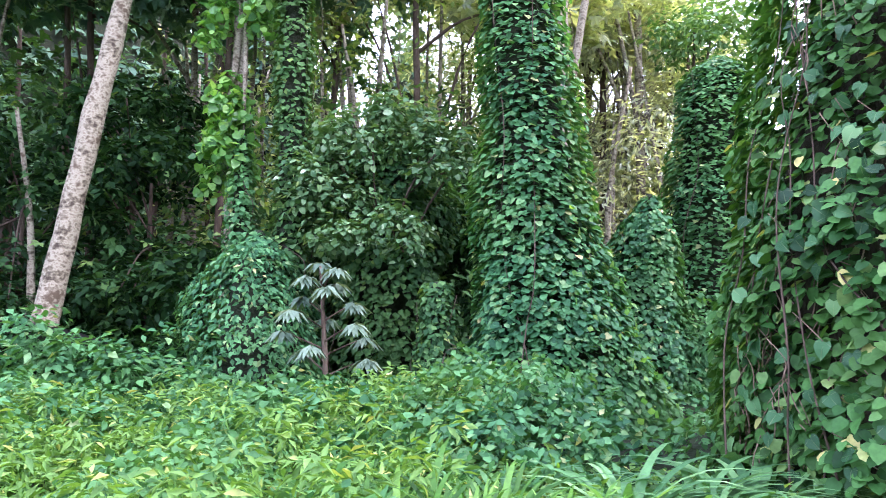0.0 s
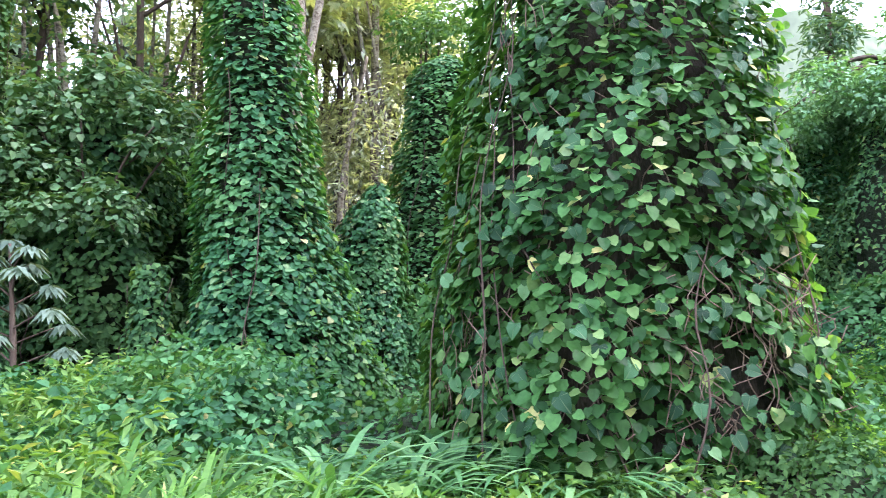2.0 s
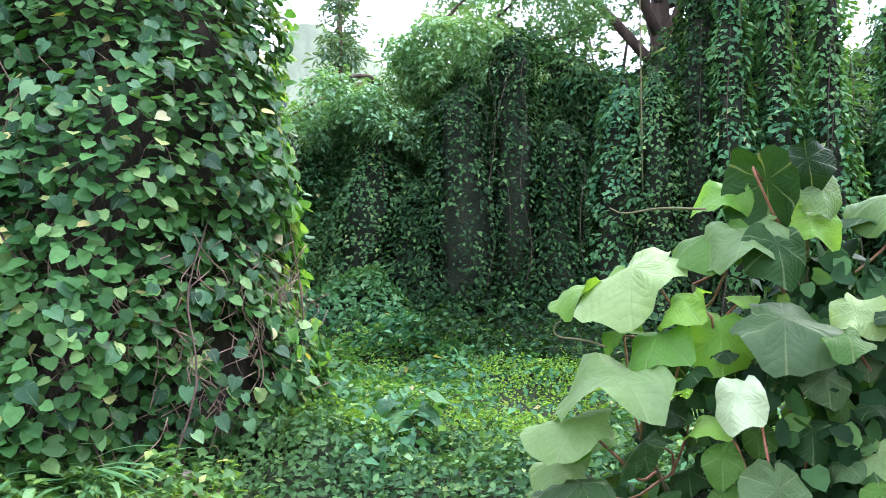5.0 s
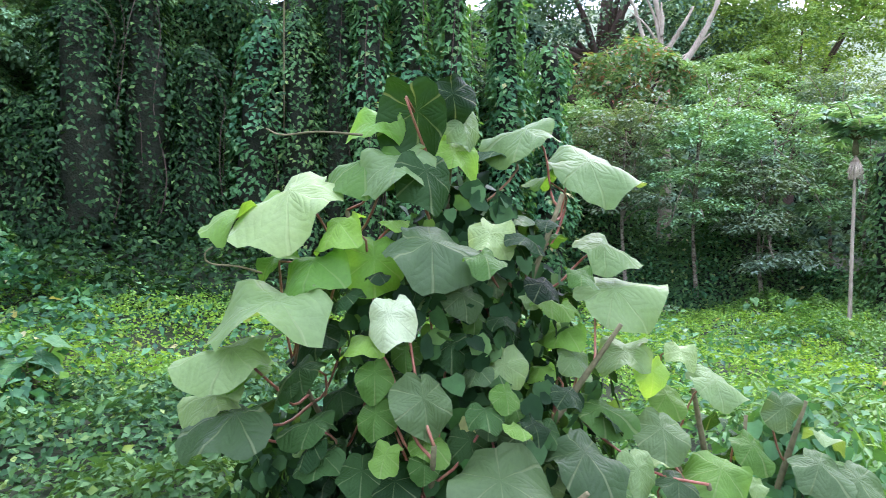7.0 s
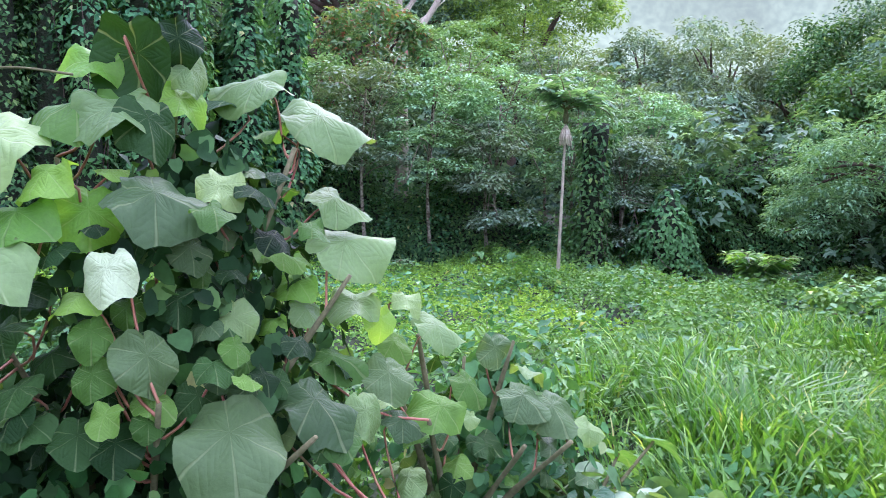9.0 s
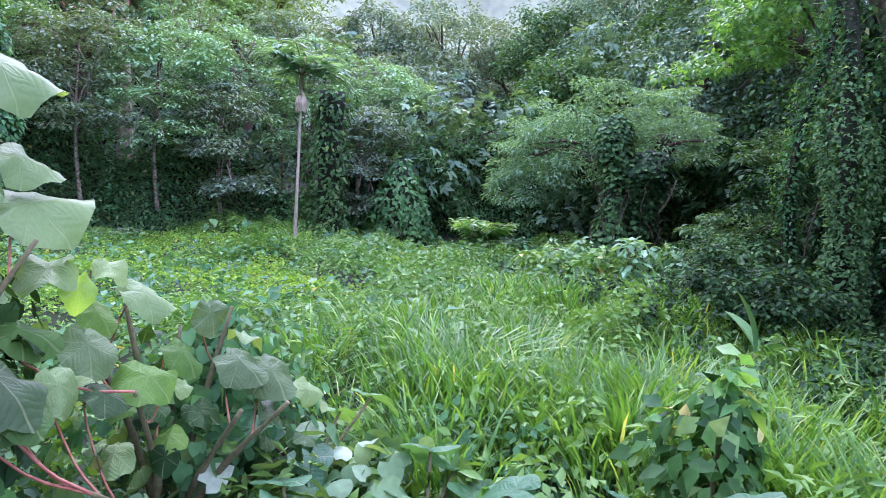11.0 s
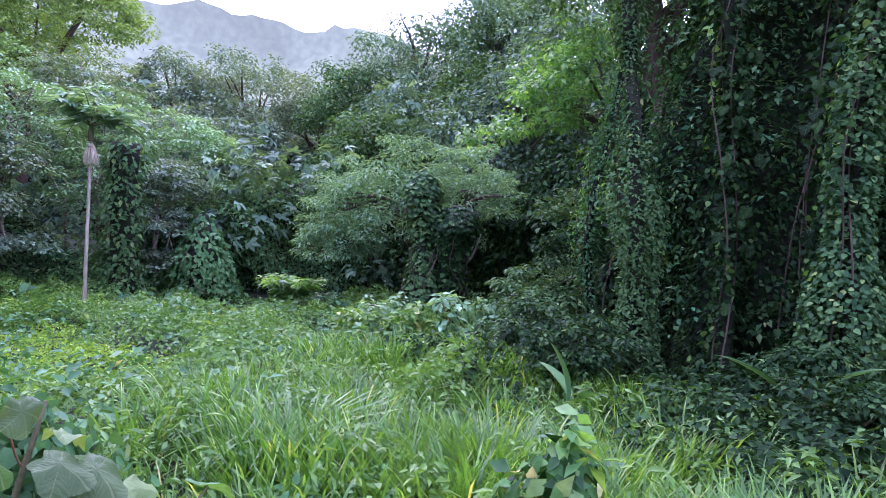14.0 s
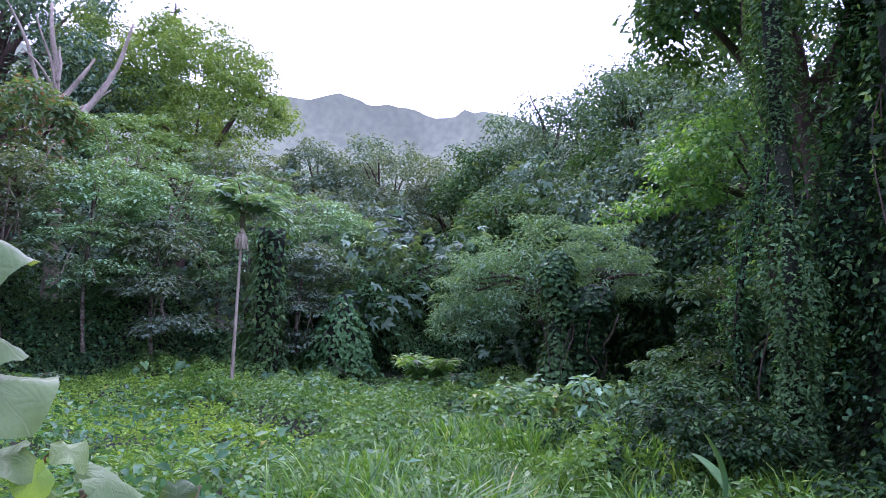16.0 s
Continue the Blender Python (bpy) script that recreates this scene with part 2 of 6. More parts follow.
# Paler than the green kind: sky sheen is put into the base colour.
M_MACA_PALE = leaf_mat("pale_broad_shrub_leaf", [(0.0, (0.125, 0.235, 0.046)), (0.5, (0.170, 0.290, 0.060)), (1.0, (0.225, 0.345, 0.076))], rough=0.5, glow=0.3, per_object=True, veins=6, spec=0.28)
# Brighter yellow-green stands for light coming through the blade.
M_MACA_BACKLIT = leaf_mat("backlit_broad_shrub_leaf", [(0.0, (0.100, 0.270, 0.022)), (0.5, (0.140, 0.330, 0.026)), (1.0, (0.210, 0.400, 0.040))], rough=0.5, glow=0.45, per_object=True, veins=6, spec=0.3)
M_MACA_GREY = leaf_mat("grey_broad_shrub_leaf", [(0.0, (0.031, 0.078, 0.014)), (0.5, (0.053, 0.111, 0.022)), (1.0, (0.083, 0.149, 0.032))], rough=0.5, glow=0.22, per_object=True, veins=6, spec=0.2)
M_MACA_WHITE = leaf_mat("whitish_broad_shrub_leaf", [(0.0, (0.360, 0.470, 0.162)), (1.0, (0.420, 0.520, 0.187))], rough=0.5, glow=0.25, per_object=True, veins=6, spec=0.3)
# Darkest copy of the shrub leaf, with the inner shade in its colour.
M_MACA_SHADED = leaf_mat("shaded_broad_shrub_leaf", [(0.0, (0.007, 0.027, 0.005)), (0.5, (0.015, 0.051, 0.008)), (1.0, (0.034, 0.090, 0.014))], rough=0.55, glow=0.22, per_object=True, veins=6, spec=0.1)
# Shaded copy of the creeper leaf: deep shade put into its colour.
M_LEAF_SHADED = leaf_mat("leaf_with_shade_in_colour", [(0.0, (0.009, 0.034, 0.007)), (0.6, (0.020, 0.067, 0.013)), (0.95, (0.045, 0.117, 0.022)), (1.0, (0.090, 0.180, 0.030))], rough=0.6, spec=0.1, glow=0.22)
M_TARO = leaf_mat("arrow_leaf", [(0.0, (0.035, 0.13, 0.035)), (0.6, (0.065, 0.19, 0.048)), (1.0, (0.11, 0.26, 0.045))], rough=0.5, spec=0.25, glow=0.3, per_object=True, veins=5)
# Dead-stem browns, lowered so that gaps between leaves look shaded.
M_TWIGS = rough_mat("dead_stems_darkened_for_gaps", [(0.3, (0.010, 0.010, 0.006)), (0.5, (0.028, 0.025, 0.015)), (0.72, (0.09, 0.07, 0.045))], 5.0, depth=0.05, stretch=(1.5, 1.5, 0.35))
M_DRY_STEM = rough_mat("dry_vine_stem", [(0.3, (0.10, 0.07, 0.045)), (0.5, (0.20, 0.145, 0.095)), (0.75, (0.34, 0.27, 0.18))], 5.0, depth=0.01)
# Near-black core colour: the shade behind foliage is put into it.
M_CORE = rough_mat("dark_core_for_shade", [(0.3, (0.008, 0.013, 0.006)), (0.55, (0.02, 0.03, 0.012)), (0.75, (0.05, 0.045, 0.025))], 3.0, depth=0.06)
# Soil colour lowered to include the shade under weeds and litter.
M_SOIL = rough_mat("soil_darkened_for_shade", [(0.3, (0.010, 0.020, 0.006)), (0.55, (0.020, 0.036, 0.010)), (0.75, (0.042, 0.052, 0.020))], 1.2, depth=0.05)
M_EARTH = rough_mat("bare_earth", [(0.3, (0.10, 0.065, 0.04)), (0.55, (0.19, 0.13, 0.085)), (0.75, (0.27, 0.2, 0.13))], 3.0, depth=0.02)
M_PALE_BARK = rough_mat("pale_bark", [(0.38, (0.05, 0.04, 0.025)), (0.45, (0.16, 0.145, 0.09)), (0.51, (0.31, 0.295, 0.20)), (0.56, (0.19, 0.17, 0.11)), (0.62, (0.09, 0.07, 0.04))], 2.6, depth=0.03, stretch=(1.2, 1.2, 1.5), fine=5.0)
M_BARK = rough_mat("brown_bark", [(0.3, (0.04, 0.028, 0.018)), (0.55, (0.10, 0.075, 0.05)), (0.75, (0.19, 0.155, 0.11))], 3.0, depth=0.03, stretch=(1.5, 1.5, 0.4))
M_DEAD = rough_mat("weathered_dead_wood", [(0.3, (0.15, 0.135, 0.085)), (0.55, (0.34, 0.32, 0.21)), (0.75, (0.50, 0.47, 0.33))], 2.0, depth=0.03, stretch=(1.5, 1.5, 0.5))
M_STEM = rough_mat("green_brown_stem", [(0.3, (0.07, 0.08, 0.03)), (0.55, (0.14, 0.14, 0.06)), (0.75, (0.24, 0.2, 0.11))], 6.0, depth=0.01)
M_PETIOLE = rough_mat("reddish_leaf_stalk", [(0.3, (0.20, 0.055, 0.035)), (0.5, (0.27, 0.12, 0.06)), (0.75, (0.24, 0.22, 0.09))], 5.0, rough=0.5, depth=0.004)
M_TASSEL = rough_mat("cream_flower_tassel", [(0.3, (0.38, 0.33, 0.20)), (0.55, (0.62, 0.56, 0.4)), (0.75, (0.75, 0.7, 0.55))], 9.0, depth=0.02)
M_STONE = rough_mat("mossy_stone", [(0.3, (0.08, 0.08, 0.05)), (0.55, (0.22, 0.19, 0.15)), (0.75, (0.36, 0.31, 0.26))], 5.0, depth=0.02)


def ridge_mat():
    """Wooded mountainside, with the haze of moist air mixed in as a glow."""
    m, nt, ln = nodes_of("mountainside_with_haze_glow")
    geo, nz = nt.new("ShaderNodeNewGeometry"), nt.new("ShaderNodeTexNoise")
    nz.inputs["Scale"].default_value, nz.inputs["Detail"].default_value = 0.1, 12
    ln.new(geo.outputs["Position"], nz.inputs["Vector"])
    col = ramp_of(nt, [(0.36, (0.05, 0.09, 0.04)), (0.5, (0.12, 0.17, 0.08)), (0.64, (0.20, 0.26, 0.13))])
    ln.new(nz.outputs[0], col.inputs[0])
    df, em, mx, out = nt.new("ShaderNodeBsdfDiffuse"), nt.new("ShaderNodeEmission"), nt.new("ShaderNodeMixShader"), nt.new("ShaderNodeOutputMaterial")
    # Emission paints the veil of haze; the slope itself gives no light.
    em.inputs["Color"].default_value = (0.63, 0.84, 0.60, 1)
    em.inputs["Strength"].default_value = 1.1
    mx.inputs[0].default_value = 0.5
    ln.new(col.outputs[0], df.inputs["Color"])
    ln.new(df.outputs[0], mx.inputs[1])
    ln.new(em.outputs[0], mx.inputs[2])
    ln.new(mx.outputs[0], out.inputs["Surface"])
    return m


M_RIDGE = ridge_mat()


# ---- mesh helpers ----
def mesh_of(name, verts, tris, mat, smooth=True):
    me = bpy.data.meshes.new(name)
    verts, tris = np.asarray(verts, np.float32), np.asarray(tris, np.int32)
    me.vertices.add(len(verts))
    me.vertices.foreach_set("co", verts.ravel())
    me.loops.add(tris.size)
    me.loops.foreach_set("vertex_index", tris.ravel())
    me.polygons.add(len(tris))
    me.polygons.foreach_set("loop_start", np.arange(0, tris.size, 3, dtype=np.int32))
    me.polygons.foreach_set("loop_total", np.full(len(tris), 3, np.int32))
    if smooth:
        me.polygons.foreach_set("use_smooth", np.ones(len(tris), bool))
    me.materials.append(mat)
    me.update(calc_edges=True)
    return me


def join(*pieces):
    verts, tris, at = [], [], 0
    for v, f in pieces:
        verts.append(v)
        tris.append(np.asarray(f) + at)
        at += len(v)
    return np.concatenate(verts), np.concatenate(tris)


def thing(name, at, label, category, group="", kind=""):
    ob = new(name)
    ob.empty_display_size = 0.2
    ob.location = at
    return tagged(ob, label, category, group, kind)


def part(name, geom, mat, parent, label="", smooth=True, kind=""):
    """One mesh, given in world places, under a thing or a part."""
    ob = new(name, mesh_of(name, *geom, mat, smooth))
    if parent:
        ob.parent = parent
        top = parent
        at = Vector(top.location)
        while top.parent:
            top = top.parent
            at = at + Vector(top.location)
        ob.matrix_parent_inverse = Matrix.Translation(-at) if parent.parent is None else Matrix.Identity(4)
    return tagged(ob, label, kind=kind)


def curve_through(pts, n):
    """n points on a smooth curve through pts."""
    p = np.asarray(pts, float)
    if len(p) == 2:
        return p[0] + np.linspace(0, 1, n)[:, None] * (p[1] - p[0])
    q = np.vstack([2 * p[0] - p[1], p, 2 * p[-1] - p[-2]])
    u = np.linspace(0, len(p) - 1 - 1e-6, n)
    i, f = u.astype(int), (u % 1)[:, None]
    a, b, c, d = q[i], q[i + 1], q[i + 2], q[i + 3]
    return 0.5 * (2 * b + (c - a) * f + (2 * a - 5 * b + 4 * c - d) * f**2 + (3 * b - a - 3 * c + d) * f**3)


def tube(pts, radii, seg=8, rings=12, lump=0.0, seed=0):
    """A tapered round limb along a curve, closed at both ends."""
    c = curve_through(pts, rings)
    r = np.interp(np.linspace(0, 1, rings), np.linspace(0, 1, len(radii)), radii)
    d = unit(np.gradient(c, axis=0))
    ref = np.where(np.abs(d[:, 2:3]) > 0.9, [[1.0, 0, 0]], [[0, 0, 1.0]])
    a = unit(np.cross(d, ref))
    b = np.cross(d, a)
    th = np.linspace(0, 2 * np.pi, seg, endpoint=False)
    ring = np.cos(th)[None, :, None] * a[:, None] + np.sin(th)[None, :, None] * b[:, None]
    v = (c[:, None] + ring * r[:, None, None]).reshape(-1, 3)
    if lump:
        away = ring.reshape(-1, 3)
        v = v + away * (lump * np.repeat(r, seg) * wob(v, max(0.08, float(np.mean(r)) * 1.6), seed))[:, None]
    i, j = np.meshgrid(np.arange(rings - 1), np.arange(seg), indexing="ij")
    i, j, k = i.ravel(), j.ravel(), ((j + 1) % seg).ravel()
    q = np.stack([i * seg + j, i * seg + k, (i + 1) * seg + k, (i + 1) * seg + j], 1)
    f = np.concatenate([q[:, [0, 1, 2]], q[:, [0, 2, 3]]])
    n = len(v)
    v = np.vstack([v, c[0], c[-1]])
    jj = np.arange(seg)
    ends = np.concatenate([np.stack([np.full(seg, n), (jj + 1) % seg, jj], 1), np.stack([np.full(seg, n + 1), (rings - 1) * seg + jj, (rings - 1) * seg + (jj + 1) % seg], 1)])
    return v, np.concatenate([f, ends])


def blob(center, radii, lump=0.25, seed=0, nu=18, nv=11, size=0.6):
    """A closed lumpy mass."""
    th, ph = np.meshgrid(np.linspace(0, 2 * np.pi, nu, endpoint=False), np.linspace(0.02, np.pi - 0.02, nv), indexing="ij")
    n = np.stack([np.cos(th) * np.sin(ph), np.sin(th) * np.sin(ph), np.cos(ph)], -1).reshape(-1, 3)
    p = np.asarray(center) + n * np.asarray(radii)
    p = p + n * np.asarray(radii) * (lump * wob(p, size, seed))[:, None]
    i, j = np.meshgrid(np.arange(nu), np.arange(nv - 1), indexing="ij")
    i, j, k = i.ravel(), j.ravel(), ((i + 1) % nu).ravel()
    q = np.stack([i * nv + j, i * nv + j + 1, k * nv + j + 1, k * nv + j], 1)
    return p, np.concatenate([q[:, [0, 1, 2]], q[:, [0, 2, 3]]])


# ---- leaf shapes: y runs from stalk to tip, z is the upper side ----
def t_oval(w=0.3):
    v = [(0, 0, 0), (-w, 0.42, 0.06), (w, 0.42, 0.06), (0, 0.45, -0.02), (0, 1, -0.14)]
    return np.array(v), np.array([(0, 2, 3), (0, 3, 1), (3, 2, 4), (1, 3, 4)])


def t_fold(w=0.28):
    """The plainest leaf: two halves folded along the midrib."""
    return np.array([(0, 0, 0), (w, 0.42, 0.09), (0, 1, -0.1), (-w, 0.42, 0.09)]), np.array([(0, 1, 2), (0, 2, 3)])


def t_heart_small():
    v = [(0, 0, 0), (0.3, -0.04, 0.05), (0.45, 0.28, 0.05), (0.3, 0.7, -0.04), (0, 0.96, -0.16), (-0.3, 0.7, -0.04), (-0.45, 0.28, 0.05), (-0.3, -0.04, 0.05), (0, 0.4, -0.03)]
    return np.array(v[:8]), np.array([(0, 1, 2), (0, 2, 3), (0, 3, 4), (0, 4, 5), (0, 5, 6), (0, 6, 7)])


def t_heart(curl=0.0):
    v = [(0, 0, 0), (-0.27, -0.16, 0.04), (0.27, -0.16, 0.04), (-0.5, 0.12, 0.09), (0.5, 0.12, 0.09), (-0.46, 0.48, 0.05), (0.46, 0.48, 0.05), (0, 0.42, -0.04), (0, 0.98, -0.18 - curl), (-0.25, 0.77, -0.04 - curl / 2), (0.25, 0.77, -0.04 - curl / 2)]
    f = [(0, 2, 4), (0, 3, 1), (0, 4, 7), (0, 7, 3), (7, 4, 6), (7, 5, 3), (7, 6, 10), (7, 9, 5), (7, 10, 8), (7, 8, 9)]
    return np.array(v), np.array(f)


def t_blade(w=0.035, droop=0.5, lean=0.25, segs=5):
    v, f = [], []
    for i in range(segs):
        s = i / (segs - 1)
        ww = w * (0.8 + 0.6 * s) * (1 - s**3)
        y, z = lean * s + droop * s * s, s - 0.75 * droop * s**2.5
        v += [(-ww, y, z + ww * 0.3), (ww, y, z + ww * 0.3)]
    for i in range(segs - 1):
        a = 2 * i
        f += [(a, a + 1, a + 3), (a, a + 3, a + 2)]
    return np.array(v), np.array(f)


def t_tuft():
    """Four leaves that spring from one point."""
    v, f = [(0, 0, 0)], []
    for a, ln, z in ((-1.15, 0.75, -0.05), (-0.35, 1.0, 0.12), (0.4, 0.9, -0.12), (1.2, 0.7, 0.1)):
        d, s = np.array([math.sin(a), math.cos(a), 0]) * ln, np.array([math.cos(a), -math.sin(a), 0]) * 0.21
        k = len(v)
        v += [tuple(d * 0.5 + s + (0, 0, z * 0.5 + 0.05)), tuple(d + (0, 0, z - 0.1)), tuple(d * 0.5 - s + (0, 0, z * 0.5 + 0.05))]
        f += [(0, k, k + 1), (0, k + 1, k + 2)]
    return np.array(v), np.array(f)


ROUND = t_oval(0.46)
OVAL, OVAL_NEAR, NARROW, HEART_NEAR, HEART = t_fold(), t_oval(), t_fold(0.16), t_heart(), t_heart_small()
TUFT = t_tuft()


def frames_of(nrm, along):
    z = unit(nrm)
    y = unit(along - (along * z).sum(1, keepdims=True) * z)
    return np.cross(y, z), y, z


def leaves(tpl, pos, nrm, along, size):
    """All the leaves of one kind at the given places, as one geometry."""
    tv, tf = tpl
    x, y, z = frames_of(nrm, along)
    v = pos[:, None] + size[:, None, None] * (tv[None, :, :1] * x[:, None] + tv[None, :, 1:2] * y[:, None] + tv[None, :, 2:] * z[:, None])
    f = tf[None] + (np.arange(len(pos)) * len(tv))[:, None, None]
    return v.reshape(-1, 3), f.reshape(-1, 3)


def jit(n, s):
    return rng.normal(size=(n, 3)) * s


def hanging(tpl, pos, out, size, up=0.6, mess=0.42):
    """Leaves that overlap like shingles on an upright face."""
    n = len(pos)
    nrm = out + np.array([0, 0, up]) + jit(n, mess)
    return leaves(tpl, pos, nrm, np.array([0, 0, -0.8]) + out * 0.45 + jit(n, mess * 1.5), size)


def spreading(tpl, pos, out, size, up=0.8, mess=0.35):
    """Leaves of a crown, held outwards and a little drooping."""
    n = len(pos)
    return leaves(tpl, pos, out * 0.7 + np.array([0, 0, up]) + jit(n, mess), out + np.array([0, 0, -0.25]) + jit(n, mess), size)


def lying(tpl, pos, size, mess=0.4, tilt=None):
    n = len(pos)
    along = np.stack([U(-1, 1, n), U(-1, 1, n), U(-0.2, 0.3, n)], 1)
    nrm = np.array([0, 0, 1.0]) + jit(n, mess)
    return leaves(tpl, pos, nrm if tilt is None else nrm + tilt, along, size)


# ---- ground and distance ----
def ground_sheet():
    radii = np.concatenate([np.linspace(0.3, 24, 80), np.geomspace(25, 4000, 40)])
    th = np.linspace(0, 2 * np.pi, 120, endpoint=False)
    r, a = np.meshgrid(radii, th, indexing="ij")
    x, y = (r * np.cos(a)).ravel(), (r * np.sin(a)).ravel()
    v = np.stack([x, y, gz(x, y)], 1)
    nr, na = r.shape
    i, j = np.meshgrid(np.arange(nr - 1), np.arange(na), indexing="ij")
    i, j, k = i.ravel(), j.ravel(), ((j + 1) % na).ravel()
    q = np.stack([i * na + j, (i + 1) * na + j, (i + 1) * na + k, i * na + k], 1)
    f = np.concatenate([q[:, [0, 1, 2]], q[:, [0, 2, 3]], np.stack([np.full(na, len(v)), np.arange(na), (np.arange(na) + 1) % na], 1)])
    return np.vstack([v, [0, 0, float(gz(0, 0))]]), f


ground = part("ground", ground_sheet(), M_SOIL, None, "soil under weeds and leaf litter, darkened for their shade", kind="structure")
tagged(ground, category="ground")


def ridge(name, label, r, crest, seed):
    """A wooded mountain ridge; crest: (bearing in degrees from +x, height) from one end to the other."""
    c = np.array(crest, float)
    n, k = 220, 30
    b = np.linspace(c[0, 0], c[-1, 0], n)
    h = np.interp(b, c[:, 0], c[:, 1])
    b, u = np.repeat(np.radians(b), k), np.tile(np.linspace(0, 1, k), n)
    h = np.repeat(h, k)
    rr = r * (0.62 + 0.38 * u)
    p = np.stack([rr * np.cos(b), rr * np.sin(b), h * u**1.25], 1)
    w = 0.055 * r * wob(p * (1, 1, 0.35), r * 0.12, seed) + 0.02 * r * wob(p * (1, 1, 0.5), r * 0.035, seed + 1)
    p[:, :2] -= p[:, :2] / r * (w * (0.3 + u))[:, None]
    p[:, 2] += h * (0.022 * wob(p, r * 0.03, seed + 2) + 0.012 * wob(p, r * 0.01, seed + 3)) * u
    i, j = np.meshgrid(np.arange(n - 1), np.arange(k - 1), indexing="ij")
    i, j = i.ravel(), j.ravel()
    q = np.stack([i * k + j, i * k + j + 1, (i + 1) * k + j + 1, (i + 1) * k + j], 1)
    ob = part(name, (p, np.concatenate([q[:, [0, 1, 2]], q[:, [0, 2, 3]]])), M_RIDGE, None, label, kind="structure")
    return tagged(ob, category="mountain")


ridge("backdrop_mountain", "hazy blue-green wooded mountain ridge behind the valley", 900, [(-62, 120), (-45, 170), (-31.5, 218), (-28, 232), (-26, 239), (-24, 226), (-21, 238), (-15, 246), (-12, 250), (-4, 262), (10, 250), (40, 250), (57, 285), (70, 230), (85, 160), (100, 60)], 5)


# ---- plant builders ----
def on_column(axis, radii, n, lump=0.2, seed=0, size=0.7):
    """n places on a lumpy column, and the way out from it."""
    s = rng.random(4 * n)
    r = np.interp(s, np.linspace(0, 1, len(radii)), radii)
    keep = rng.random(4 * n) < r / max(radii)
    s, r = s[keep][:n], r[keep][:n]
    line = curve_through(axis, 200)
    c = np.stack([np.interp(s, np.linspace(0, 1, 200), line[:, k]) for k in range(3)], 1)
    th = U(0, 2 * np.pi, len(s))
    out = np.stack([np.cos(th), np.sin(th), np.zeros(len(s))], 1)
    p = c + out * r[:, None]
    p += out * (lump * r * wob(p, size, seed) + min(0.5 * lump, 0.09) * np.minimum(r, 1.0) * wob(p * (1, 1, 0.6), 0.3, seed + 50))[:, None]
    return p, out


def vine_column(name, label, axis, radii, n, tpl=OVAL, size=(0.09, 0.15), mat=M_VINE, lump=0.2, seed=0, group="vine-covered trunks", category="tree", core=M_CORE, extra=None, stems=3, deep=0.12, up=0.9, bare=0.0, fill=None, mess=0.42):
    """A trunk wrapped in climbing leaves from foot to top."""
    axis = [np.array(a, float) for a in axis]
    ob = thing(name, axis[0], label, category, group)
    part("trunk", tube(axis, [r * (fill or 0.8 - lump * 0.9) for r in radii], 22, 40, 0.1, seed), core, ob, "trunk hidden under vine stems, darkened for shade in the gaps")
    p, out = on_column(axis, radii, n, lump, seed)
    p -= out * (rng.random(len(p)) ** 2 * deep)[:, None]
    if bare:
        w = wob(p, 0.55, seed + 5) + wob(p, 0.2, seed + 6) * 0.6
        keep = w < 0.8 + (p[:, 2] - axis[0][2]) * bare * 1.6
        p, out = p[keep], out[keep]
    part("vine_foliage", hanging(tpl, p, out, U(*size, len(p)), up, mess), mat, ob, smooth=False, kind="stuff")
    if extra:
        tp2, sz2, mt2, n2 = extra
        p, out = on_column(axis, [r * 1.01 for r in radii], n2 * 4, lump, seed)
        # Only the sun's side: backlight is put into the brighter leaf colour.
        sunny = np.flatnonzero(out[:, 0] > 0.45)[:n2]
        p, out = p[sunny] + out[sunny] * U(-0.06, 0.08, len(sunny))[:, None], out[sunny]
        part("bright_foliage", spreading(tp2, p, out, U(*sz2, len(p)), 0.4, 0.5), mt2, ob, smooth=False, kind="stuff")
    line = curve_through(axis, 60)
    for k in range(stems):
        a0, turn = U(0, 6.28), U(-1.5, 1.5)
        idx = np.linspace(0, 50, 8).astype(int)
        rr = np.interp(idx / 60, np.linspace(0, 1, len(radii)), radii) * 0.98
        pts = [line[i] + np.array([math.cos(a0 + turn * i / 60), math.sin(a0 + turn * i / 60), 0]) * r for i, r in zip(idx, rr)]
        part("vine_stem", tube([q + jit(1, 0.07)[0] for q in pts], [0.009, 0.004], 5, 28, 0.2, k), M_BARK, ob)
    return ob


def clump_leaves(centers, r, per, tpl, size, flat=0.75, up=0.8, mess=0.4):
    """Leaves gathered into tufts round the given centres."""
    n = len(centers) * per
    c = np.repeat(np.asarray(centers), per, 0)
    d = unit(rng.normal(size=(n, 3)) + [0, 0, 0.35])
    rad = np.repeat(np.broadcast_to(r, len(centers)), per) * rng.random(n) ** 0.4
    return spreading(tpl, c + d * rad[:, None] * (1, 1, flat), d, U(*size, n), up, mess)


def crown_points(center, radii, n, seed=0, low=-0.35, fill=0.45, rag=0.22):
    """Centres of tufts that make up an uneven crown."""
    d = unit(rng.normal(size=(3 * n, 3)))
    d = d[d[:, 2] > low][:n]
    rad = fill + (1 - fill) * rng.random(len(d)) ** 0.5
    p = np.asarray(center) + d * np.asarray(radii) * rad[:, None]
    return p + d * np.asarray(radii) * (rag * wob(p, max(radii) * 0.55, seed))[:, None]


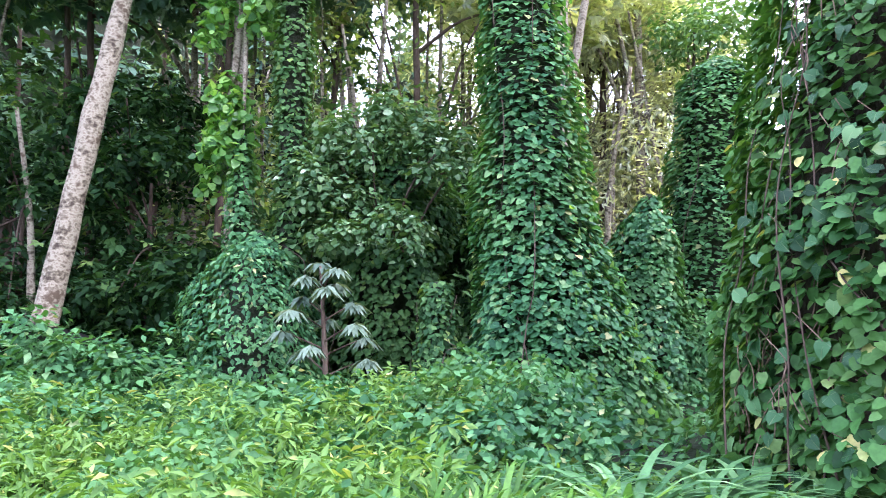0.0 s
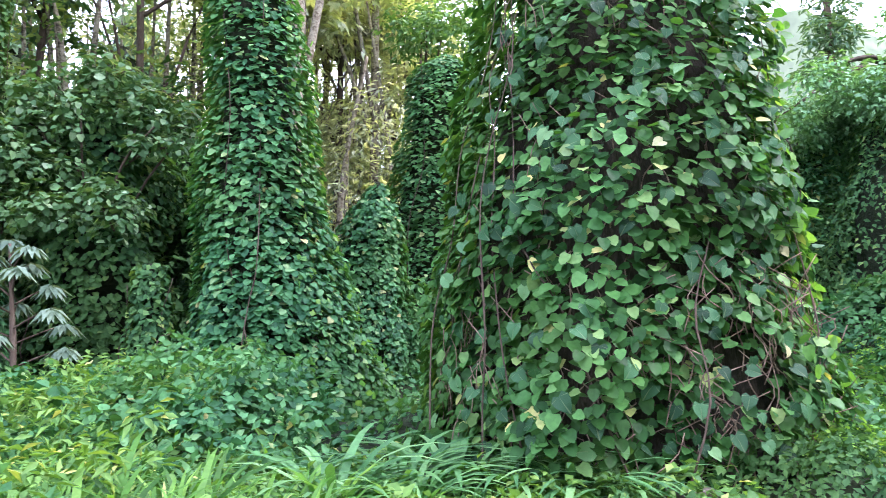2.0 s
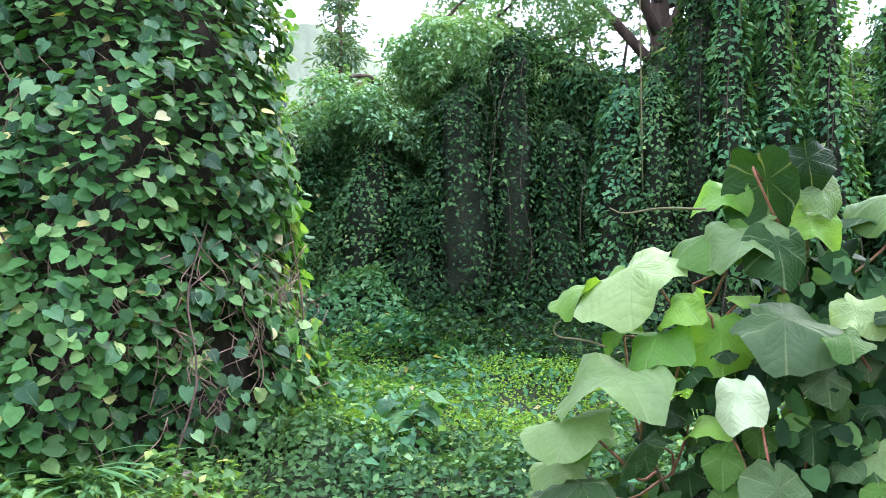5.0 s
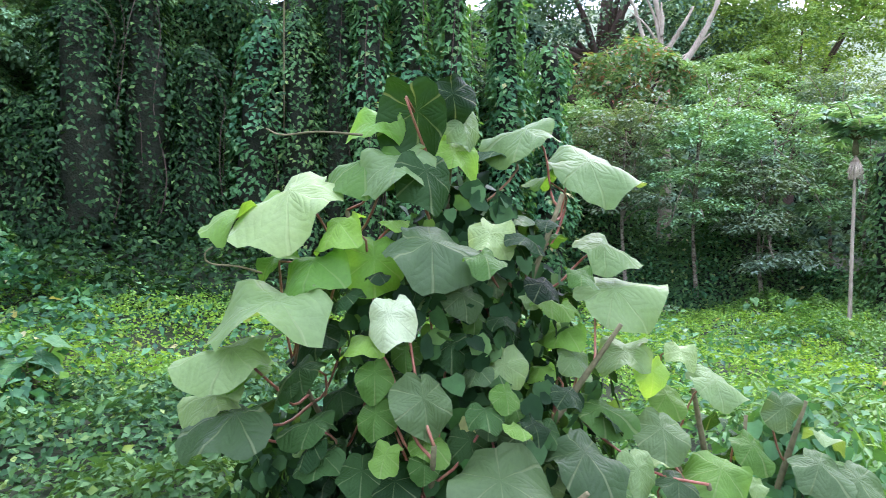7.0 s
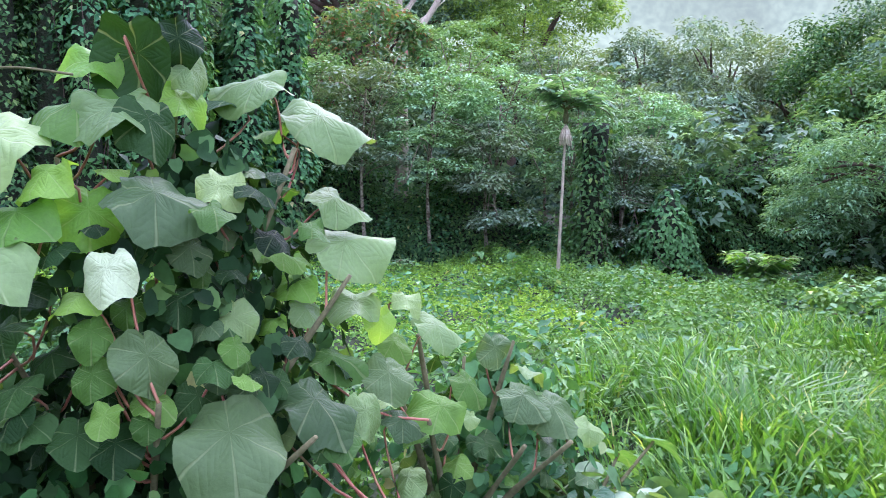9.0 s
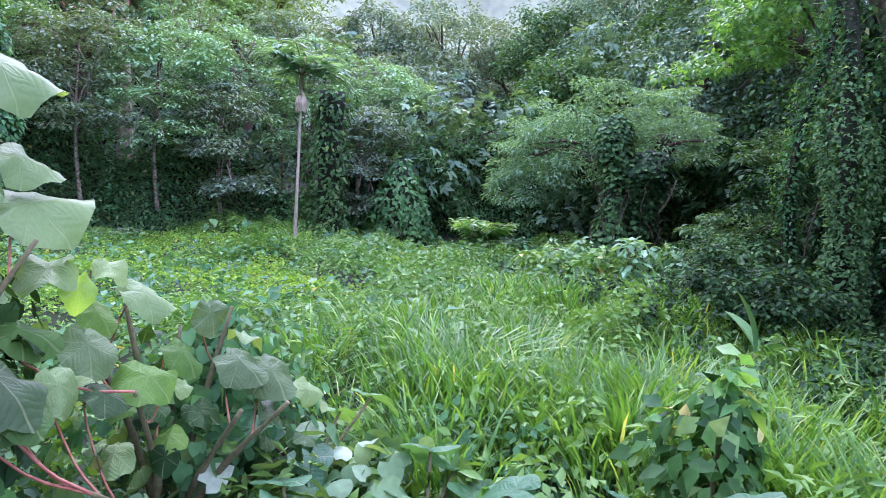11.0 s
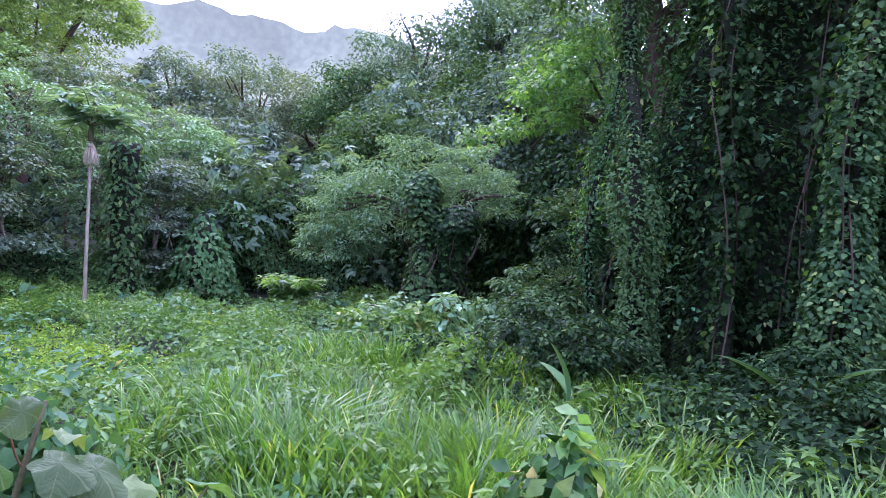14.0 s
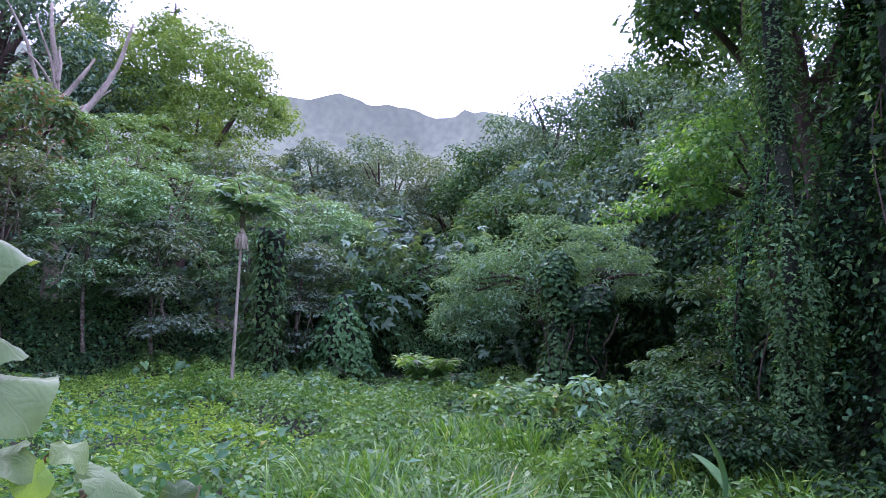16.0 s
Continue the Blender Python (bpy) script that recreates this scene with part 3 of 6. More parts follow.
def tree(name, label, trunk, radii, crowns, tpl, size, mat, bark=M_BARK, group="", category="tree", limbs=5, core=0.0, seed=0, flat=0.75, up=0.8, crown_label=""):
    """A trunk, limbs that reach into the crown, and a crown of many tufts. crowns: (centre, radii, tufts, tuft size, leaves in each)."""
    ob = thing(name, trunk[0], label, category, group)
    part("trunk", tube(trunk, radii, 10, 16, 0.12, seed), bark, ob)
    pieces = []
    line = curve_through(trunk, 20)
    for c, rr, n, cr, per in crowns:
        pts = crown_points(c, rr, n, seed)
        pieces.append(clump_leaves(pts, cr, per, tpl, size, flat, up))
        for k in range(limbs):
            b, e = line[rng.integers(9, 19)], pts[rng.integers(len(pts))]
            m = (b + e) / 2 + np.array([0, 0, 0.12 * np.linalg.norm(e - b)]) + jit(1, 0.06)[0]
            part("limb", tube([b, m, e], [radii[-1] * 0.8, radii[-1] * 0.5, 0.015], 6, 9, 0.1, k), bark, ob)
        if core:
            # Dark solid added in the crown so its gaps look shaded.
            part("crown_shade_filler", blob(c, np.array(rr) * core, 0.3, seed, size=max(rr) * 0.6), M_CORE, ob)
    part("crown", join(*pieces), mat, ob, crown_label, False, kind="stuff")
    return ob


def vine_wall(name, label, plan, heights, n, tpl=OVAL, size=(0.12, 0.2), mat=M_VINE, bulge=0.7, lean=0.12, seed=0, column=2.0, ragged=0.25, category="thicket", thick=0.7, hang=0.55, spray=None):
    """A thicket face overgrown with creepers, standing along the plan's line, in folds like a curtain."""
    plan = curve_through([(x, y, 0) for x, y in plan], 120)[:, :2]
    tang = unit(np.gradient(plan, axis=0))
    face = np.stack([tang[:, 1], -tang[:, 0]], 1)
    if (face * plan).sum() > 0:
        face = -face
    u0 = np.linspace(0, 1, 120)
    hs = np.interp(u0, np.linspace(0, 1, len(heights)), heights)

    def surf(s, u):
        q = np.stack([np.interp(s, u0, plan[:, k]) for k in (0, 1)], 1)
        f = unit(np.stack([np.interp(s, u0, face[:, k]) for k in (0, 1)], 1))
        g = gz(q[:, 0], q[:, 1])
        h = np.interp(s, u0, hs)
        flat = np.column_stack([q, np.zeros(len(q))])
        h = h * (1 + ragged * wob(flat, 1.6, seed + 3)) 
        z = u * h
        p3 = np.column_stack([q, z * 0.28 * 2.0 / column])
        off = bulge * (0.75 * wob(p3, column, seed) + 0.35 * wob(np.column_stack([q, z * 0.6]), column * 0.4, seed + 1)) - lean * z - bulge * 0.9 * np.clip(u - 0.85, 0, 1) * 6
        return np.column_stack([q + f * off[:, None], g + z])

    def face_of(s, u):
        e = 0.004
        a, b = surf(s + e, u) - surf(s - e, u), surf(s, u + e) - surf(s, u - e)
        nrm = unit(np.cross(a, b))
        f = np.stack([np.interp(s, u0, face[:, k]) for k in (0, 1)], 1)
        flip = (nrm[:, :2] * f).sum(1) < 0
        nrm[flip] *= -1
        return nrm

    ns, nu = 84, 26
    s, u = [g.ravel() for g in np.meshgrid(np.linspace(0, 1, ns), np.linspace(-0.02, 1, nu), indexing="ij")]
    front = surf(s, u) - face_of(s, u) * 0.14
    f = np.stack([np.interp(s, u0, face[:, k]) for k in (0, 1)], 1)
    back = front.copy()
    back[:, :2] -= f * thick
    i, j = [g.ravel() for g in np.meshgrid(np.arange(ns - 1), np.arange(nu - 1), indexing="ij")]
    q = np.stack([i * nu + j, i * nu + j + 1, (i + 1) * nu + j + 1, (i + 1) * nu + j], 1)
    m = len(front)
    top = np.arange(ns - 1) * nu + nu - 1
    lid = np.stack([top, top + nu, top + nu + m, top + m], 1)
    quads = np.concatenate([q, q + m, lid])
    at = surf(np.array([0.5]), np.array([0.0]))[0]
    ob = thing(name, at, label, category)
    # Near-black sheet stands in for the shade between stems.
    part("shade_filler", (np.vstack([front, back]), np.concatenate([quads[:, [0, 1, 2]], quads[:, [0, 2, 3]]])), M_CORE, ob, "dark sheet in place of the shade behind the leaves")
    s, u = rng.random(n), rng.random(n)
    p, nrm = surf(s, u), face_of(s, u)
    p -= nrm * (rng.random(n) ** 2 * 0.22)[:, None]
    part("vine_foliage", hanging(tpl, p, nrm, U(*size, n), hang), mat, ob, smooth=False, kind="stuff")
    k = n // 115
    s, u = rng.random(k), rng.random(k) ** 0.7
    c = surf(s, u) + face_of(s, u) * U(0.0, 0.3, k)[:, None]
    part("leaf_sprays", clump_leaves(c, U(0.2, 0.5, k), 26, tpl, (size[0] * 0.9, size[1] * 1.2)), spray or mat, ob, smooth=False, kind="stuff")
    return ob


def cover(name, label, inside, n, tpl, size, mat, mound=0.12, low=0.0, category="ground cover", box=(-6, 18, -8, 12), mess=0.6, seed=0, layers=0.16, lump=0.8):
    """Low creeping leaves over a stretch of ground, heaped in mounds. inside: of x and y."""
    x, y = U(box[0], box[1], 6 * n), U(box[2], box[3], 6 * n)
    ok = inside(x, y, wob(np.column_stack([x, y, x * 0]), 1.5, seed + 9))
    x, y = x[ok][:n], y[ok][:n]

    def top(x, y):
        q = np.column_stack([x, y, x * 0])
        return mound * (1 + wob(q, lump, seed)) + 0.55 * mound * np.abs(wob(q, lump * 0.45, seed + 1)) + 0.25 * mound * wob(q, lump * 0.2, seed + 2)

    z = top(x, y)
    slope = np.column_stack([z - top(x + 0.03, y), z - top(x, y + 0.03), x * 0]) / 0.03
    p = np.column_stack([x, y, gz(x, y) + low + z - layers * rng.random(len(x)) ** 1.5])
    return tagged(part(name, lying(tpl, p, U(*size, len(x)), mess, slope * 1.3), mat, None, label, False, kind="stuff"), category=category)


# ---- far woods round the clearing ----
def far_woods(name, label, inner, outer, b0, b1, n, height, mat, tpl=TUFT, size=(0.18, 0.3), seed=0, per=17, cr=0.9, stems=0.07, bark=None):
    b, r = np.radians(U(b0, b1, n)), U(inner, outer, n)
    x, y = r * np.cos(b), r * np.sin(b)
    h = gz(x, y)
    z = h + height * rng.random(n) ** 0.8 * (0.8 + 0.35 * wob(np.column_stack([x, y, x * 0]), 5.0, seed))
    ob = thing(name, (x[0], y[0], h[0]), label, "woods", kind="stuff")
    part("foliage", clump_leaves(np.column_stack([x, y, z]), cr, per, tpl, size), mat, ob, smooth=False, kind="stuff")
    for k in range(int(n * stems)):
        i = rng.integers(n)
        lean = U(-0.8, 0.8, 2)
        top = np.array([x[i] + lean[0], y[i] + lean[1], h[i] + height * U(0.5, 0.85)])
        part("trunk", tube([(x[i], y[i], h[i] - 0.2), (x[i] + lean[0] * 0.3, y[i], h[i] + height * 0.4), top], [U(0.06, 0.13), 0.03], 7, 10, 0.1, k), bark or (M_BARK if k % 3 else M_PALE_BARK), ob)
    return ob


far_woods("far_woods", "dense dark rainforest edge behind the clearing", 14, 22, 98, 142, 180, 7, M_VINE_DEEP, seed=1)
far_woods("far_woods", "tall dark forest with thin trunks", 16, 27, 116, 143, 210, 16, M_VINE_DEEP, cr=1.1, seed=2)
far_woods("far_woods", "tall pale forest with thin trunks and sky gaps", 17, 27, 97, 116, 130, 13, M_GREY, cr=1.1, seed=2, bark=M_PALE_BARK)
far_woods("far_woods", "dry forest trees with sparse foliage, paled for mist", 17, 28, 74, 122, 330, 13, M_DRY_MISTY, NARROW, (0.18, 0.32), seed=3, per=34, cr=1.0, bark=M_PALE_BARK)
far_woods("far_woods", "soft olive-green forest foliage between the trunks", 13.5, 19, 95, 119, 190, 11.5, M_OLIVE, OVAL, (0.12, 0.21), seed=31, per=36, cr=0.9, stems=0.05, bark=M_PALE_BARK)
far_woods("far_woods", "feathery forest foliage behind the creeper tower, paled for mist", 15, 20, 82, 96, 90, 9.5, M_DRY_MISTY, NARROW, (0.13, 0.22), seed=32, per=46, cr=0.9, stems=0.08, bark=M_PALE_BARK)
far_woods("far_woods", "green forest trees behind the creeper wall", 18, 28, 18, 46, 190, 9, M_WOODS, seed=4)
far_woods("far_woods", "forest rising behind palmate shrubs", 20, 27, -14, 20, 150, 5.0, M_WOODS, seed=5, stems=0)
far_woods("far_woods", "dark forest behind the feathery tree", 18, 24, -40, -16, 150, 3.2, M_WOODS, seed=6, stems=0)
far_woods("far_woods", "steep wooded slope under creepers", 17, 27, -62, -30, 200, 7, M_WOODS, seed=7, stems=0)
far_woods("far_woods", "shady forest behind hanging creepers", 9.5, 18, -100, -52, 130, 9, M_WOODS, seed=8, stems=0)

vine_wall("far_woods", "dark forest closing the clearing all round", [(-22, 9), (-16, 17), (-8, 22), (1, 24.5), (9, 24), (16, 20), (21, 13), (25, 5)], [16, 16, 12, 5, 4.5, 5, 7, 6], 8000, TUFT, (0.3, 0.54), M_WOODS, 1.5, 0.1, 91, 4.0, category="woods")
vine_wall("far_woods", "dark forest closing the valley", [(30, 6), (31, -3), (28.5, -10), (25, -14), (20, -18), (12, -19), (3, -15), (-4, -12)], [6, 5, 5, 5, 6, 8, 9, 9], 7000, TUFT, (0.3, 0.54), M_WOODS, 1.5, 0.1, 92, 4.0, category="woods")

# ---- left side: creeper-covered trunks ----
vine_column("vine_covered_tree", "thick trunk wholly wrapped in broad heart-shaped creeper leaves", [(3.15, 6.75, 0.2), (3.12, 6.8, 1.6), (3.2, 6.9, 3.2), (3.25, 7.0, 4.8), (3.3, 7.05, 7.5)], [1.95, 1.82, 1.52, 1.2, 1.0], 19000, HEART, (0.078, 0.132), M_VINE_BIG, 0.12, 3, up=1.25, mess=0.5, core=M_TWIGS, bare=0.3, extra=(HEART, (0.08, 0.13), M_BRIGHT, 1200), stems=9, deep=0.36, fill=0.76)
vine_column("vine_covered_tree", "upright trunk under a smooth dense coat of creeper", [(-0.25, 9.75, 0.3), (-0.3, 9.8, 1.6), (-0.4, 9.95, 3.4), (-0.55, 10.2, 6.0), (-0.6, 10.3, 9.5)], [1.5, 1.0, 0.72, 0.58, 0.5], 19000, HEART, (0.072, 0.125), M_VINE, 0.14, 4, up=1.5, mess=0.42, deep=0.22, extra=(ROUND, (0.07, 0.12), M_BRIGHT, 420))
vine_column("vine_covered_tree", "tower-like trunk overgrown with creeper to its rounded top", [(2.0, 13.3, 0.6), (2.1, 13.3, 2.5), (2.4, 13.3, 4.4), (2.55, 13.3, 5.9), (2.6, 13.3, 6.35)], [1.25, 1.0, 0.8, 0.62, 0.1], 14000, ROUND, (0.075, 0.125), M_VINE, 0.16, 5, up=1.7, deep=0.2)
vine_column("vine_covered_stump", "low pointed creeper mound between the trunks", [(0.85, 12.0, 0.4), (0.95, 12.0, 1.6), (1.15, 12.0, 2.9), (1.25, 12.0, 3.75)], [0.95, 0.8, 0.5, 0.08], 7500, ROUND, (0.075, 0.125), M_VINE, 0.15, 6, category="tree stump")
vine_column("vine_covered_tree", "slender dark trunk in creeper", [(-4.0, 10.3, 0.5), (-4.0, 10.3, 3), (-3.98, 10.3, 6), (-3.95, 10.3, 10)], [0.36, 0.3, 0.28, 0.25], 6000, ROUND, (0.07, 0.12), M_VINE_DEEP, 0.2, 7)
vine_column("vine_covered_tree", "thin trunk in creeper beside the leaning tree", [(-4.75, 10.2, 0.5), (-4.75, 10.25, 3), (-4.8, 10.3, 4.6)], [0.3, 0.22, 0.12], 2600, ROUND, (0.07, 0.11), M_VINE, 0.2, 8)
vine_column("vine_covered_stump", "dark leaning stump in creeper", [(-1.55, 9.3, 0.4), (-1.58, 9.3, 1.3), (-1.62, 9.3, 2.25)], [0.45, 0.32, 0.14], 2800, ROUND, (0.07, 0.11), M_VINE_DEEP, 0.25, 9, category="tree stump")
vine_column("vine_covered_stump", "broad creeper mound at the foot of slender trunks", [(-4.3, 10.0, 0.3), (-4.3, 10.0, 1.5), (-4.35, 10.05, 2.6), (-4.4, 10.1, 3.1)], [1.15, 0.95, 0.6, 0.1], 7000, OVAL, (0.08, 0.13), M_VINE, 0.25, 10, category="thicket")

# leaning pale tree and others at the forest's edge
tree("leaning_tree", "leaning tree with mottled pale grey bark", [(-7.42, 9.1, 0.3), (-7.1, 9.3, 2.36), (-6.82, 9.53, 4.52), (-6.5, 9.8, 6.9), (-6.0, 10.2, 11.5)], [0.24, 0.18, 0.155, 0.14, 0.11], [((-5.6, 11.0, 12.5), (3.0, 3.0, 2.0), 60, 0.6, 40)], TUFT, (0.22, 0.36), M_WOODS, M_PALE_BARK, limbs=0, seed=11)
tree("forest_tree", "tree hung with big yellow-green climbing leaves", [(-5.1, 10.6, 0.5), (-5.05, 10.6, 4), (-4.95, 10.6, 10)], [0.16, 0.13, 0.1], [((-4.95, 10.35, 6.8), (0.55, 0.4, 2.4), 100, 0.22, 14), ((-5.05, 10.35, 4.2), (0.4, 0.35, 1.9), 90, 0.2, 12)], HEART, (0.09, 0.17), M_BRIGHT, M_PALE_BARK, limbs=2, seed=12, up=0.3)
tree("forest_tree", "pale slender trunk behind creeper-covered trees", [(-0.2, 14.2, 0.7), (-0.15, 14.2, 5), (-0.05, 14.2, 12)], [0.2, 0.16, 0.12], [((0.0, 14.5, 12.5), (2.6, 2.2, 1.6), 40, 0.6, 40)], TUFT, (0.22, 0.36), M_DRY_MISTY, M_PALE_BARK, limbs=4, seed=13)
tree("forest_tree", "tree with a yellow-green top behind the creeper tower", [(2.4, 17.4, 1.0), (2.5, 17.3, 4), (3.0, 17.2, 7.4)], [0.2, 0.16, 0.1], [((3.3, 17.0, 8.0), (1.3, 1.1, 0.9), 60, 0.4, 45)], OVAL, (0.12, 0.2), M_CROWN, M_BARK, limbs=5, seed=14)
for k, (x, y, s) in enumerate([(-9.5, 13.5, 0.11), (-8.2, 15.0, 0.12), (-6.8, 13.2, 0.09), (-10.5, 11.5, 0.12), (-5.9, 16.0, 0.1), (-11.5, 9.0, 0.14), (-3.2, 15.5, 0.1), (1.5, 18.5, 0.15), (0.6, 19.5, 0.13), (-1.8, 17.0, 0.12)]):
    lean = U(-0.8, 0.8)
    tree("forest_tree", "slender forest tree with a thin trunk", [(x, y, float(gz(x, y)) - 0.1), (x + lean * 0.4, y, 4), (x + lean, y, 9.5)], [s, s * 0.8, s * 0.6], [((x + lean, y, 9.0), (2.2, 1.8, 2.0), 30, 0.55, 26)], TUFT, (0.2, 0.34), M_DRY_MISTY if k > 5 else M_WOODS, M_PALE_BARK if k % 2 else M_BARK, group="slender forest trees", limbs=4, seed=20 + k)

tree("leafy_tree", "small tree with silvery leaves overgrown by creeper", [(-2.6, 11.0, 0.4), (-2.7, 11.0, 2.0), (-2.8, 10.9, 3.6)], [0.06, 0.05, 0.035], [((-2.7, 10.6, 4.2), (1.0, 0.6, 0.75), 60, 0.28, 48), ((-3.5, 10.4, 3.6), (0.7, 0.6, 0.6), 40, 0.28, 46), ((-1.75, 10.4, 4.0), (0.45, 0.4, 0.7), 26, 0.25, 26), ((-2.8, 10.2, 2.9), (1.0, 0.5, 0.6), 50, 0.28, 40)], HEART, (0.065, 0.115), M_LEAFY, limbs=6, seed=31)
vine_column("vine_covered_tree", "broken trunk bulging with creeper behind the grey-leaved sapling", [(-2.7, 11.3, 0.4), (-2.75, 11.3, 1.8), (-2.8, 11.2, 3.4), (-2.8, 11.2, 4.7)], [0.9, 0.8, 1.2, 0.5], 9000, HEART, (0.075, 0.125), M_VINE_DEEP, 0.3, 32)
# The forest cavity's shade is given here by the darkened leaf colour.
vine_wall("vine_covered_thicket", "thicket under creepers between the trunks, darkened for shade", [(-8.5, 11.6), (-6.0, 12.2), (-3.5, 11.6), (-1.6, 10.9)], [1.8, 2.4, 3.2, 4.0], 13000, OVAL, (0.12, 0.2), M_LEAF_SHADED, 0.5, 0.15, 12, 1.6, spray=M_VINE_DEEP)
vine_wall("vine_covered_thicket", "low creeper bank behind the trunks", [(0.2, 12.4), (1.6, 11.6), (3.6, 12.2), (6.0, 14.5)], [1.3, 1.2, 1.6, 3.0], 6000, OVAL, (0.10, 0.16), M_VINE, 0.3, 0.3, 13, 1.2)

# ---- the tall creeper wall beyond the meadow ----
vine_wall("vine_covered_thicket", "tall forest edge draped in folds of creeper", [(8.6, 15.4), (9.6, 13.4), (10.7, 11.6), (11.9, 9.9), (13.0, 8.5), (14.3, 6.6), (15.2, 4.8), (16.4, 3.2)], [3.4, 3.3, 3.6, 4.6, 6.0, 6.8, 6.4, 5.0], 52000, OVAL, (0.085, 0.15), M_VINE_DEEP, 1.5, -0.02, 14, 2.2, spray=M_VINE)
# Most drapes take the shade-darkened leaf, so the wall looks deep in shadow.
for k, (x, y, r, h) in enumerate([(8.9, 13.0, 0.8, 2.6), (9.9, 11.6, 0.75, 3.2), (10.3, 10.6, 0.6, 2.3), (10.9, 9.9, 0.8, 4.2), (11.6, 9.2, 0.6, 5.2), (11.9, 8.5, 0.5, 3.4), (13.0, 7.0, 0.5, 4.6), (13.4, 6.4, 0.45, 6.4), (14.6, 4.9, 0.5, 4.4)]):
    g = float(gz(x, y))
    vine_column("vine_covered_tree", "dead tree buried under a drape of creeper", [(x, y, g - 0.1), (x + U(-0.15, 0.15), y, g + h * 0.5), (x + U(-0.2, 0.2), y, g + h * 0.85), (x, y, g + h)], [r * 1.35, r, r * 0.8, 0.08], 3600, OVAL, (0.08, 0.14), M_VINE_DEEP if k in (1, 6, 8) else M_LEAF_SHADED, 0.3, 200 + k, group="creeper-draped trees along the forest edge")
vine_column("vine_covered_tree", "rounded creeper pillar before the forest edge", [(12.6, 7.9, 0.9), (12.75, 7.75, 3.0), (12.85, 7.7, 4.8), (12.9, 7.65, 5.75)], [0.75, 0.62, 0.5, 0.1], 2600, OVAL, (0.11, 0.17), M_VINE, 0.25, 15)
for k, (x, y, r, h) in enumerate([(13.2, 5.75, 0.34, 10), (13.65, 5.1, 0.3, 10), (14.0, 4.4, 0.3, 10), (15.3, 3.7, 0.42, 6.2), (16.2, 3.0, 0.4, 5.0)]):
    g = float(gz(x, y))
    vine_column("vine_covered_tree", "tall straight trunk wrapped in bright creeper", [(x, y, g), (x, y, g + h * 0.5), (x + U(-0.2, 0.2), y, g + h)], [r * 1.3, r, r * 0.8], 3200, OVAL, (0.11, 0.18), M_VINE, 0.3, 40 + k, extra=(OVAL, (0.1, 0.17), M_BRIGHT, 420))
tree("canopy_tree", "broad tree with light green foliage over the creeper wall", [(13.0, 14.0, 3.0), (12.8, 13.8, 5.0), (12.4, 13.4, 6.5)], [0.25, 0.2, 0.15], [((9.9, 11.8, 4.9), (1.5, 1.4, 1.0), 150, 0.3, 60), ((11.4, 10.8, 6.1), (1.6, 1.5, 1.1), 150, 0.3, 60), ((13.8, 10.6, 7.8), (1.9, 1.8, 1.4), 140, 0.36, 60)], OVAL, (0.085, 0.15), M_SHRUB, seed=51)
tree("canopy_tree", "tall dark forest tree above the creeper wall", [(16.5, 9.0, 3.0), (16.2, 8.8, 6.0), (16.0, 8.6, 9.5)], [0.3, 0.25, 0.18], [((15.5, 9.5, 9.5), (3.2, 3.0, 2.4), 110, 0.6, 46), ((17.5, 6.5, 9.0), (2.6, 2.6, 2.2), 80, 0.6, 46)], OVAL, (0.12, 0.2), M_WOODS, seed=52)

vine_wall("vine_covered_thicket", "low bank of creepers and ferns before the leaning tree", [(-9.2, 7.0), (-7.0, 7.9), (-5.2, 8.3), (-3.9, 8.6)], [1.25, 1.15, 1.1, 0.8], 7000, OVAL, (0.1, 0.17), M_VINE, 0.3, 0.15, 95, 1.0)
# Shrubs of the same cavity, their leaves coloured dark for shade.
for k, (x, y, z, r) in enumerate([(-9.6, 11.6, 4.2, 1.2), (-7.6, 12.4, 4.4, 1.1), (-5.9, 11.4, 2.4, 0.9), (-8.3, 12.9, 5.6, 1.3)]):
    tree("forest_shrub", "leafy shrub at the forest edge, its leaves darkened for shade", [(x, y, 0.4), (x, y, z * 0.5), (x, y, z)], [0.08, 0.06, 0.03], [((x, y, z), (r, r, r * 0.8), 50, 0.34, 30), ((x, y - 0.3, z * 0.5), (r * 0.9, r * 0.9, r * 0.8), 40, 0.34, 30)], OVAL, (0.14, 0.24), M_LEAF_SHADED, group="shrubs at the forest edge", category="shrub", limbs=3, seed=140 + k)
# Canopy added high up, largely out of view, to darken the forest below.
far_woods("shading_canopy", "leafy canopy added to block sky light over the forest floor", 11, 19, 108, 142, 120, 5.0, M_WOODS, seed=9, per=34, cr=0.8).location.z += 7.5
for k, (x, y, h) in enumerate([(1.1, 19.5, 9.0), (2.0, 21.0, 10.5), (0.2, 20.5, 10.0), (2.9, 19.5, 7.5), (-1.2, 19.0, 10.0), (-3.0, 19.5, 9.0)]):
    tree("pale_forest_tree", "tall pale tree with thin dry foliage, paled further for mist", [(x, y, 1.0), (x + 0.1, y, h * 0.5), (x + 0.3, y, h)], [0.11, 0.09, 0.05], [((x + 0.2, y, h), (1.3, 1.2, 1.6), 70, 0.42, 34), ((x, y, h * 0.58), (1.3, 1.1, 2.2), 80, 0.42, 34)], NARROW, (0.14, 0.26), M_DRY_MISTY, M_PALE_BARK, group="pale trees behind the creeper tower", limbs=9, seed=150 + k)


